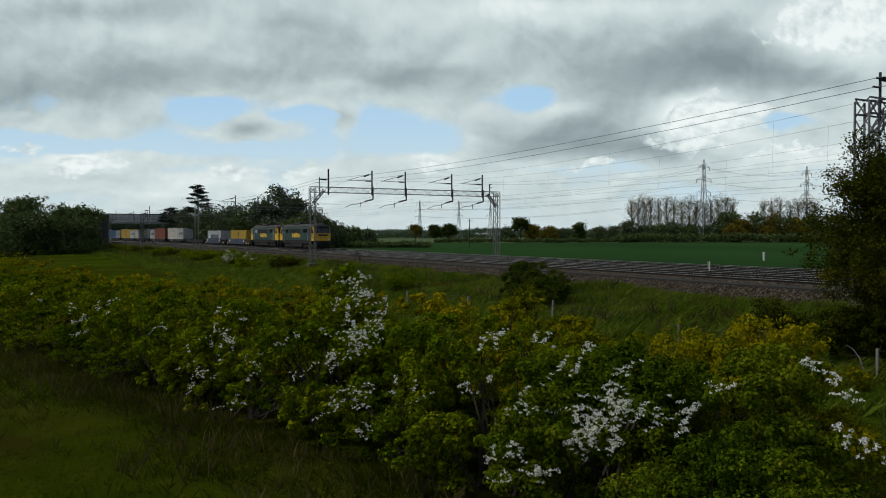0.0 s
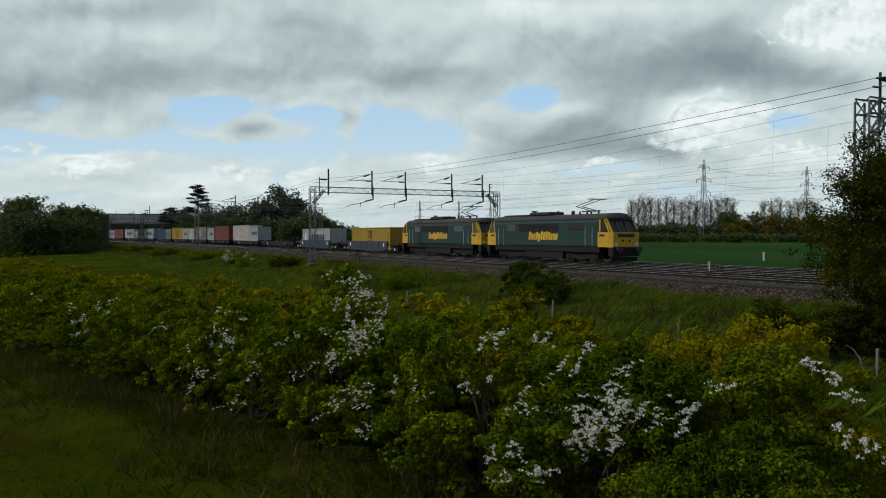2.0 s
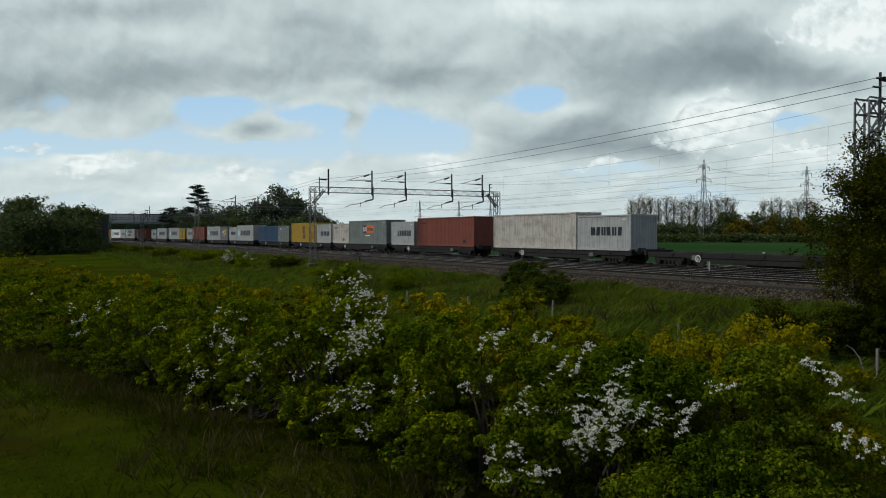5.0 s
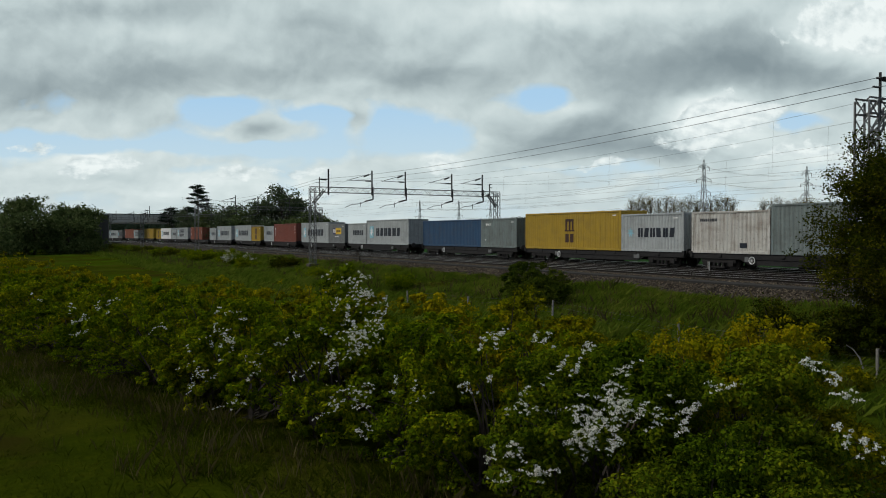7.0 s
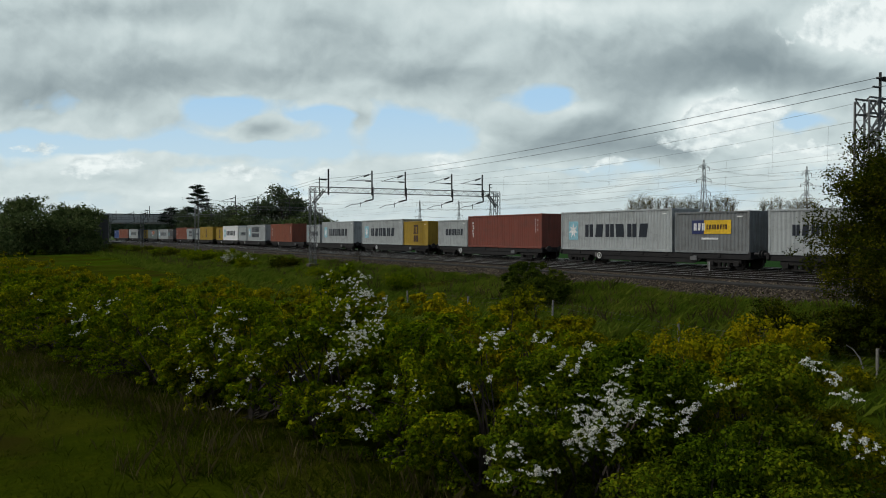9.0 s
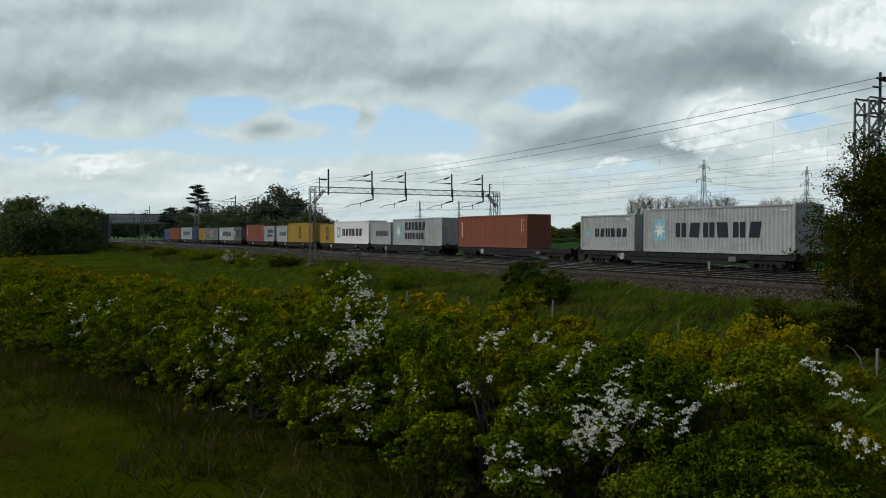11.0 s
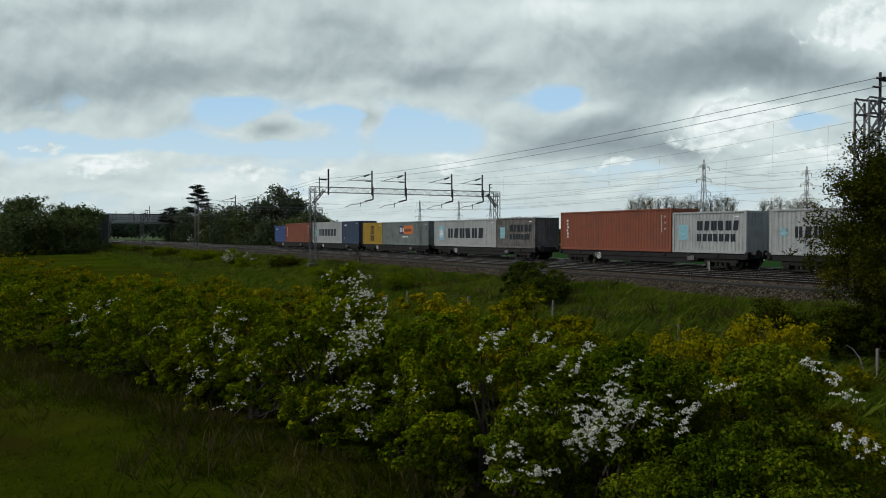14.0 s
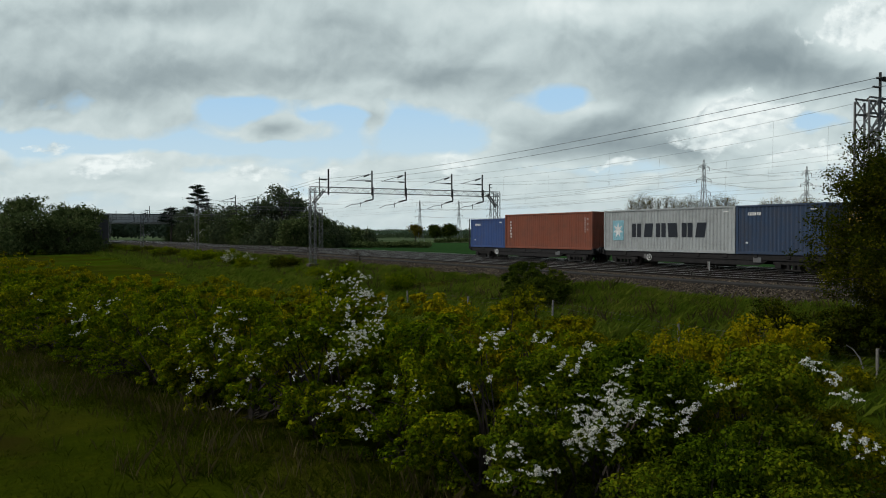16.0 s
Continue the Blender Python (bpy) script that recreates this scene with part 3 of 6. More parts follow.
def build_wires():
    spans = [PORTALS[0] + 60.7] + PORTALS[:4] + [-226.0]

    def wire(name, o, z, sag, r, label, stagger=0.0):
        g = Geo()
        for i, (a, b) in enumerate(zip(spans, spans[1:])):
            pts = []
            for k in range(13):
                t = k / 12
                pts.append(on_line(a + (b - a) * t, o + stagger * (1 - 2 * t) * (-1) ** i, z - sag * 4 * t * (1 - t)))
            g.rod(pts, r, 4)
        ob = tagged(new(name, g.mesh(name, WIRE)), label, "overhead wire", "overhead wires")
        return ob

    for o in CATENARY:
        w = wire("catenary_wire", o, BOOM + 0.80, 1.1, 0.0055, "dark stranded catenary wire hung between portals")
        c = wire("contact_wire", o - 0.1, BOOM - 2.05, 0.05, 0.0045, "taut copper contact wire over a track", 0.2)
        g = Geo()
        for a, b in zip(spans, spans[1:]):
            for k in (0.12, 0.31, 0.5, 0.69, 0.88):
                z = BOOM + 0.80 - 1.1 * 4 * k * (1 - k)
                g.beam(on_line(a + (b - a) * k, o, z), on_line(a + (b - a) * k, o - 0.1, BOOM - 2.07), 0.0045)
        tagged(part("droppers", g, WIRE, w, "thin dropper wires"), kind="stuff")
    wire("feeder_wire", LEG_L + 0.8, BOOM + 0.78, 0.62, 0.011, "dark feeder wire along the near side of the line")
    wire("feeder_wire", LEG_L + 0.6, BOOM + 0.42, 0.67, 0.011, "dark feeder wire along the near side of the line")
    wire("return_wire", LEG_R - 0.85, BOOM + 0.8, 0.9, 0.0055, "dark return wire along the far side of the line")


build_wires()


# ---------------------------------------------------------------- road bridge
def build_bridge():
    br = thing("road_bridge", line_pose(-228), "grey concrete road bridge over the railway with dark abutments", "bridge")
    part("deck", Geo().box(-5.5, 5.5, -13.5, 13.5, 5.45, 6.7, 0.05), CONCRETE, br, "concrete deck beams")
    part("parapet", Geo().box(5.5, 5.8, -13.8, 13.8, 5.9, 8.15, 0.04), CONCRETE, br, "tall grey parapet facing the line")
    part("parapet", Geo().box(-5.8, -5.5, -13.8, 13.8, 5.9, 8.15, 0.04), CONCRETE, br)
    part("coping", Geo().box(5.42, 5.88, -13.9, 13.9, 8.15, 8.33, 0.03), BRICK_DARK, br, "dark coping")
    for i in range(12):
        y = -12.6 + i * 2.3
        part("pilaster", Geo().box(5.8, 5.86, y - 0.1, y + 0.1, 5.9, 8.1), CONCRETE, br)
    part("abutment", Geo().box(-6, 6, -13.6, -10.4, -1.5, 8.0, 0.05), BRICK_DARK, br, "dark near abutment wall")
    part("abutment", Geo().box(-6, 6, 10.4, 13.6, -1.5, 7.9, 0.05), BRICK_DARK, br, "dark far abutment wall")


build_bridge()


# ---------------------------------------------------------------- the train
SPEED, CENTRE = 33.315, 1.22
RIDERS = []      # (thing, place along the train, height)


def ride(ob, u, z=0.0):
    RIDERS.append((ob, u, z))
    ob.matrix_basis = line_pose(u - SPEED * 16.0, CENTRE, z)
    return ob


CONT = {
    "grey": paint("container_pale_grey", (0.43, 0.46, 0.455), 0.5, 0.26),
    "white": paint("container_white", (0.90, 0.90, 0.885), 0.42, 0.05),
    "offwhite": paint("container_rusty_white", (0.58, 0.57, 0.52), 0.55, 0.5, (0.16, 0.10, 0.06)),
    "dirty": paint("container_dirty_grey", (0.17, 0.165, 0.155), 0.65, 0.8, (0.05, 0.045, 0.04)),
    "darkgrey": paint("container_mid_grey", (0.20, 0.215, 0.215), 0.55, 0.35),
    "greygreen": paint("container_grey_green", (0.19, 0.235, 0.225), 0.55, 0.4),
    "red": paint("container_red_oxide", (0.22, 0.05, 0.028), 0.5, 0.3),
    "brown": paint("container_brown_red", (0.26, 0.068, 0.03), 0.5, 0.3),
    "blue": paint("container_blue", (0.035, 0.085, 0.26), 0.45, 0.25),
    "navy": paint("container_navy", (0.026, 0.056, 0.115), 0.45, 0.3),
    "midblue": paint("container_mid_blue", (0.016, 0.068, 0.150), 0.5, 0.28),
    "yellow": paint("container_yellow", (0.42, 0.27, 0.014), 0.5, 0.22),
}
INK = plain("dark_marking", (0.012, 0.016, 0.025), 0.5)
PALE_MARK = plain("pale_marking", (0.78, 0.78, 0.76), 0.5)
SKY_MARK = plain("light_blue_marking", (0.26, 0.52, 0.60), 0.5)
ORANGE_MARK = plain("orange_marking", (0.62, 0.16, 0.03), 0.5)
YELLOW_MARK = plain("yellow_marking", (0.72, 0.45, 0.02), 0.5)
NAVY_MARK = plain("navy_marking", (0.02, 0.03, 0.12), 0.5)
BROWN_MARK = plain("brown_marking", (0.05, 0.018, 0.01), 0.5)
_cache = {}


def corrugated(length, h, y, wide):
    """One wall of pressed steel ribs, standing along x at y, ribs wide metres apart; it has thickness."""
    g = Geo()
    n = max(1, round(length / wide))
    p = length / n
    d = 0.032 if y < 0 else -0.032
    pts = []
    for i in range(n):
        x = -length / 2 + i * p
        pts += [(x + 0.02 * p, y), (x + 0.40 * p, y), (x + 0.55 * p, y + d), (x + 0.87 * p, y + d)]
    vs, fs = [], []
    for x, yy in pts:
        vs += [(x, yy, 0.15), (x, yy, h - 0.10), (x, yy + d * 0.4, 0.15), (x, yy + d * 0.4, h - 0.10)]
    for i in range(len(pts) - 1):
        a = i * 4
        fs += [(a, a + 4, a + 5, a + 1), (a + 2, a + 3, a + 7, a + 6), (a + 1, a + 5, a + 7, a + 3)]
    return g.add(vs, fs)


def slab(g, pts):
    """A thin plate standing on the wall, from its outline in (x, z)."""
    n = len(pts)
    return g.add([(x, 0, z) for x, z in pts] + [(x, -0.005, z) for x, z in pts],
                 [tuple(range(n, 2 * n)), tuple(reversed(range(n)))] + [(i, (i + 1) % n, n + (i + 1) % n, n + i) for i in range(n)])


def glyphs(count, h, aspect=0.72, gap=0.26):
    """A row of plain blocks as long as a word of that many letters, some tapered, some slit; starts at x = 0."""
    g = Geo()
    w = h * aspect
    for i in range(count):
        x, e = i * (w + h * gap), w * 1.06
        lean = (0.0, 0.16, 0.0, -0.10)[i % 4] * e
        slab(g, [(x, 0), (x + e - abs(lean), 0), (x + e - abs(lean) + lean, h), (x + lean, h)])
        if i % 2 == 0:
            g.v, g.f = g.v[:-8], g.f[:-6]
            slab(g, [(x, 0), (x + e * 0.44, 0), (x + e * 0.44, h), (x, h)])
            slab(g, [(x + e * 0.56, 0), (x + e, 0), (x + e, h), (x + e * 0.56, h)])
    return g


def star(r):
    pts = []
    for i in range(14):
        a = math.pi / 2 + i * math.pi / 7
        k = r if i % 2 == 0 else r * 0.42
        pts.append((k * math.cos(a), k * math.sin(a)))
    g = Geo()
    vs = [(x, 0, z) for x, z in pts] + [(x, -0.006, z) for x, z in pts]
    fs = [tuple(range(14, 28))] + [(i, (i + 1) % 14, 14 + (i + 1) % 14, 14 + i) for i in range(14)]
    return g.add(vs, fs)


def container_parts(length, h, color, parent):
    key = (length, h, color)
    if key not in _cache:
        mat, L2, w = CONT[color], length / 2, 1.219
        ms = []
        ribs = 0.29 if length > 10 else 0.285
        ms.append(("side_wall", corrugated(length - 0.3, h, -w + 0.035, ribs).mesh("side_wall", mat)))
        ms.append(("side_wall", corrugated(length - 0.3, h, w - 0.035, ribs).mesh("side_wall", mat)))
        ms.append(("roof", Geo().box(-L2 + 0.1, L2 - 0.1, -w + 0.05, w - 0.05, h - 0.09, h - 0.035).mesh("roof", mat)))
        ms.append(("floor", Geo().box(-L2 + 0.1, L2 - 0.1, -w + 0.06, w - 0.06, 0.03, 0.14).mesh("floor", GRIME)))
        for sx in (-1, 1):
            for sy in (-1, 1):
                ms.append(("corner_post", Geo().box(min(sx * L2, sx * (L2 - 0.16)), max(sx * L2, sx * (L2 - 0.16)), min(sy * w, sy * (w - 0.14)), max(sy * w, sy * (w - 0.14)), 0.0, h, 0.015).mesh("corner_post", mat)))
        for sy in (-1, 1):
            for z0, z1 in ((0.0, 0.16), (h - 0.12, h - 0.01)):
                ms.append(("side_rail", Geo().box(-L2 + 0.15, L2 - 0.15, min(sy * w, sy * (w - 0.09)), max(sy * w, sy * (w - 0.09)), z0, z1, 0.01).mesh("side_rail", mat)))
        for sx in (-1, 1):
            for z0, z1 in ((0.0, 0.18), (h - 0.14, h - 0.01)):
                ms.append(("end_rail", Geo().box(min(sx * L2, sx * (L2 - 0.1)), max(sx * L2, sx * (L2 - 0.1)), -w + 0.12, w - 0.12, z0, z1).mesh("end_rail", mat)))
        # front wall of upright ribs, and two doors with locking bars at the other end
        g = Geo()
        ribs_end = []
        for i in range(8):
            y = -w + 0.14 + i * 0.27
            ribs_end += [(L2 - 0.055, y), (L2 - 0.055, y + 0.11), (L2 - 0.015, y + 0.15), (L2 - 0.015, y + 0.25)]
        vs = [(x, y, z) for x, y in ribs_end for z in (0.15, h - 0.12)] + [(x - 0.04, y, z) for x, y in ribs_end for z in (0.15, h - 0.12)]
        k = len(ribs_end)
        g.add(vs, [(2 * i, 2 * i + 2, 2 * i + 3, 2 * i + 1) for i in range(k - 1)] + [(2 * k + 2 * i, 2 * k + 2 * i + 1, 2 * k + 2 * i + 3, 2 * k + 2 * i + 2) for i in range(k - 1)])
        ms.append(("end_wall", g.mesh("end_wall", mat)))
        for sy in (-1, 1):
            y0, y1 = (0.012, w - 0.13) if sy > 0 else (-w + 0.13, -0.012)
            ms.append(("door", Geo().box(-L2 + 0.015, -L2 + 0.07, y0, y1, 0.17, h - 0.13, 0.01).mesh("door", mat)))
            for f in (0.28, 0.72):
                y = y0 + (y1 - y0) * f
                ms.append(("door_handle", Geo().box(-L2 - 0.05, -L2 - 0.02, y - 0.02, y + 0.34, 1.02, 1.07).mesh("door_handle", STEEL)))
                ms.append(("locking_bar", Geo().tube((-L2 - 0.01, y, 0.1), (-L2 - 0.01, y, h - 0.07), 0.02, n=6).mesh("locking_bar", STEEL)))
        _cache[key] = ms
    for name, me in _cache[key]:
        part(name, me, None, parent)


def put_mark(parent, geo, mat, x, z, name, label=""):
    """A mark on the near side wall; a row of blocks becomes one block with the others under it."""
    n = len(geo.v)
    if n > 8 and n % 8 == 0:
        blocks = [Geo().add(geo.v[i:i + 8], [tuple(k - i for k in f) for f in geo.f[i // 8 * 6:i // 8 * 6 + 6]]) for i in range(0, n, 8)]
        ob = part(name, blocks[0], mat, parent, label)
        for b in blocks[1:]:
            part("block", b, mat, ob)
    else:
        ob = part(name, geo, mat, parent, label)
    ob.matrix_basis = pose(x, -1.187, z)
    return ob


TONE = {"grey": "pale grey", "white": "clean white", "offwhite": "rusty off-white", "dirty": "grimy dark grey", "darkgrey": "mid-grey", "greygreen": "grey-green", "red": "red-oxide",
        "brown": "orange-brown", "blue": "bright blue", "navy": "dark navy", "midblue": "dull blue", "yellow": "mustard yellow"}
MARKWORD = {"star": " with star panel and dark bars", "stack": " with star panel, dark rows", "tall": " with a tall brown emblem", "panel_o": " with an orange and navy panel",
            "panel_y": " with a yellow and navy panel", "side": " with a pale upright row of marks", "small": " with small pale marks", "plain": "", "row": " with a row of dark bars", "low": " with small dark marks"}


def container(u0, feet, tall, color, mark, z=0.995):
    length = 12.19 if feet == 40 else 6.06
    h = 2.896 if tall else 2.591
    ob = thing("shipping_container", Matrix(), f"{TONE[color]} {feet}-foot steel container{MARKWORD[mark]}", "container", "containers on the train")
    container_parts(length, h, color, ob)
    L2 = length / 2
    big = feet == 40
    if mark in ("star", "stack"):
        k = 1.05 if big else 0.72
        x0 = -L2 + (0.95 if big else 0.55)
        z0 = h * (0.50 if mark == "star" or not big else 0.52)
        if big or mark == "stack":
            put_mark(ob, Geo().box(0, k * 1.1, -0.003, 0.02, 0, k * 1.35), SKY_MARK, x0, z0 - k * 0.67, "emblem_panel", "light blue square panel")
        put_mark(ob, star(k * (0.55 if big else 0.5)), PALE_MARK if big else SKY_MARK, x0 + k * 0.55, z0 - 0.002, "emblem", "pale seven-pointed star").matrix_basis = pose(x0 + k * 0.55, -1.193, z0)
        hh = 0.93 if big else 0.62
        if mark == "star":
            put_mark(ob, glyphs(6, hh, 0.95 if big else 0.72, 0.33 if big else 0.26), INK, x0 + k * (1.95 if big else 1.6), z0 - hh / 2, "lettering", "dark blocks of lettering")
        else:
            hh *= 0.95
            put_mark(ob, glyphs(6, hh), INK, x0 + k * 2.2, z0 + 0.12, "lettering", "dark blocks of lettering")
            put_mark(ob, glyphs(7, hh * 0.78), INK, x0 + k * 2.2, z0 - hh * 0.95, "lettering", "dark blocks of lettering")
    elif mark == "row":
        put_mark(ob, glyphs(6, 0.62), INK, -L2 + 1.6, h * 0.42, "lettering")
    elif mark == "tall":
        g = Geo()
        for i in range(3):
            g.box(i * 0.42, i * 0.42 + 0.2, -0.004, 0.02, 0.95, 1.75)
        g.box(0, 1.04, -0.004, 0.02, 1.62, 1.82).box(-0.1, 1.14, -0.004, 0.02, 0.85, 0.95)
        g.box(0.0, 0.44, -0.004, 0.02, 0, 0.66).box(0.6, 1.04, -0.004, 0.02, 0, 0.66)
        put_mark(ob, g, BROWN_MARK, -0.52, h * 0.5 - 0.9, "emblem", "tall dark brown emblem blocks")
    elif mark in ("panel_o", "panel_y"):
        k = 1.0 if big else 0.9
        x0 = -1.3 if big else -1.55
        put_mark(ob, Geo().box(0, 1.1 * k, -0.004, 0.02, 0, 0.95 * k), NAVY_MARK, x0, h * 0.46, "panel", "navy panel")
        put_mark(ob, Geo().box(0, 2.4 * k, -0.004, 0.02, 0, 0.95 * k), ORANGE_MARK if mark == "panel_o" else YELLOW_MARK, x0 + 1.12 * k, h * 0.46, "panel", "bright panel")
        put_mark(ob, glyphs(3, 0.5 * k, 0.5), PALE_MARK, x0 + 0.15, h * 0.46 + 0.22, "lettering").matrix_basis = pose(x0 + 0.15, -1.1925, h * 0.46 + 0.22)
        put_mark(ob, glyphs(8, 0.34 * k, 0.45), BROWN_MARK, x0 + 1.35 * k, h * 0.46 + 0.28, "lettering").matrix_basis = pose(x0 + 1.35 * k, -1.1925, h * 0.46 + 0.28)
        put_mark(ob, Geo().box(0, 1.5 * k, -0.004, 0.02, 0, 0.12), PALE_MARK, x0 + 0.8, h * 0.46 - 0.35, "marking")
    elif mark == "side":
        for i in range(6):
            put_mark(ob, Geo().box(0, 0.20 - 0.05 * (i % 2), -0.004, 0.02, 0, 0.17), PALE_MARK, -L2 + 0.75 + 0.04 * (i % 3), h - 0.75 - i * 0.25, "marking", "pale mark")
        for i in range(7):
            put_mark(ob, Geo().box(0, 0.06, -0.004, 0.02, 0, 0.10), PALE_MARK, L2 - 0.95, h - 0.55 - i * 0.17, "marking")
        for i in range(3):
            put_mark(ob, Geo().box(0, 0.09, -0.004, 0.02, 0, 0.10), PALE_MARK, L2 - 0.65, h - 0.6 - i * 0.4, "marking")
    elif mark == "small":
        put_mark(ob, glyphs(6, 0.19, 0.6), PALE_MARK, -L2 + 0.85, h - 0.62, "lettering", "small pale blocks")
        put_mark(ob, Geo().box(0, 0.16, -0.004, 0.02, 0, 0.10), PALE_MARK, -L2 + 0.7, 0.62, "marking")
    elif mark == "low":
        put_mark(ob, glyphs(9, 0.18, 0.6), INK, -L2 + 0.7, h - 0.62, "lettering")
        put_mark(ob, Geo().box(0, 0.5, -0.004, 0.02, 0, 0.3), INK, L2 - 2.2, 0.35, "marking")
    if mark not in ("plain", "side", "low"):
        put_mark(ob, Geo().box(0, 0.40, -0.004, 0.02, 0, 0.07), PALE_MARK if color not in ("white", "offwhite") else INK, L2 - 0.95, h - 0.38, "marking")
    return ride(ob, u0 + L2, z)


# what the train carries: start along the train, feet, high cube, colour, marking
LOADS = [
    (-31.9, 20, 0, "blue", "small"), (-25.75, 40, 1, "brown", "side"), (-12.2, 40, 1, "grey", "star"), (0.05, 20, 1, "navy", "small"),
    (7.45, 20, 0, "yellow", "tall"), (13.6, 40, 0, "greygreen", "panel_o"), (27.15, 40, 0, "grey", "star"), (39.45, 20, 0, "dirty", "stack"),
    (49.1, 40, 1, "brown", "side"), (61.4, 20, 0, "grey", "stack"), (69.1, 20, 0, "grey", "star"), (75.45, 40, 1, "yellow", "tall"),
    (91.0, 20, 0, "yellow", "tall"), (97.1, 40, 1, "white", "star"), (109.9, 20, 0, "grey", "star"), (116.6, 40, 1, "grey", "stack"),
    (132.1, 40, 1, "brown", "side"), (151.6, 20, 0, "grey", "star"), (158.6, 40, 1, "grey", "star"), (173.7, 40, 1, "grey", "star"),
    (186.2, 20, 0, "yellow", "tall"), (194.6, 20, 0, "grey", "row"), (200.85, 40, 1, "red", "side"), (215.75, 40, 1, "grey", "star"),
    (228.2, 20, 0, "darkgrey", "panel_y"), (235.6, 20, 0, "grey", "row"), (241.9, 40, 1, "grey", "star"), (257.7, 40, 0, "midblue", "plain"),
    (269.85, 20, 0, "greygreen", "small"), (277.3, 40, 1, "yellow", "tall"), (289.55, 20, 0, "grey", "star"), (296.3, 20, 0, "offwhite", "low"),
    (302.45, 40, 1, "greygreen", "panel_o"), (316.05, 20, 0, "grey", "star"), (323.0, 40, 1, "red", "low"), (338.75, 40, 1, "offwhite", "plain"),
    (351.1, 20, 0, "grey", "row"),
]


def bogie(parent, x, big=False):
    """A two-axle bogie with side frames, springs and four wheels."""
    half, r = (1.63, 0.58) if big else (1.0, 0.42)
    key = ("bogie", big)
    if key not in _cache:
        g = Geo()
        for sy in (-1, 1):
            y = sy * 1.0
            g.box(-half - 0.35, half + 0.35, y - 0.09, y + 0.09, r - (0.28 if big else 0.02), r + (0.45 if big else 0.24), 0.03)
            for a in (-half, half):
                g.box(a - 0.2, a + 0.2, y - 0.13, y + 0.13, r - 0.2, r + 0.14, 0.03)
            for a in (-0.35, 0.0, 0.35):
                g.tube((a, y, r - 0.28), (a, y, r + 0.05), 0.11, n=8)
            g.box(-0.55, 0.55, y - 0.12, y + 0.12, r - 0.34, r - 0.24, 0.02)
        g.box(-0.28, 0.28, -1.0, 1.0, r - 0.05, r + 0.25, 0.03)
        w = Geo()
        w.tube((0, -0.07, 0), (0, 0.07, 0), r, n=20).tube((0, -0.075, 0), (0, 0.075, 0), r * 0.28, n=10)
        _cache[key] = (g.mesh("bogie", GRIME), w.mesh("wheel", WHEEL))
    b = part("bogie", _cache[key][0], None, parent, "grimy black bogie frame")
    b.matrix_basis = pose(x, 0, 0)
    for a in (-half, half):
        for y in (-0.76, 0.76):
            wh = part("wheel", _cache[key][1], None, b)
            wh.matrix_basis = pose(a, y, r)


def buffers(parent, L2, z=1.0):
    for sx in (-1, 1):
        for y in (-0.87, 0.87):
            part("buffer", Geo().tube((sx * (L2 - 0.05), y, z), (sx * (L2 + 0.42), y, z), 0.1, n=8).tube((sx * (L2 + 0.42), y, z), (sx * (L2 + 0.48), y, z), 0.24, n=12), DARK_STEEL, parent)


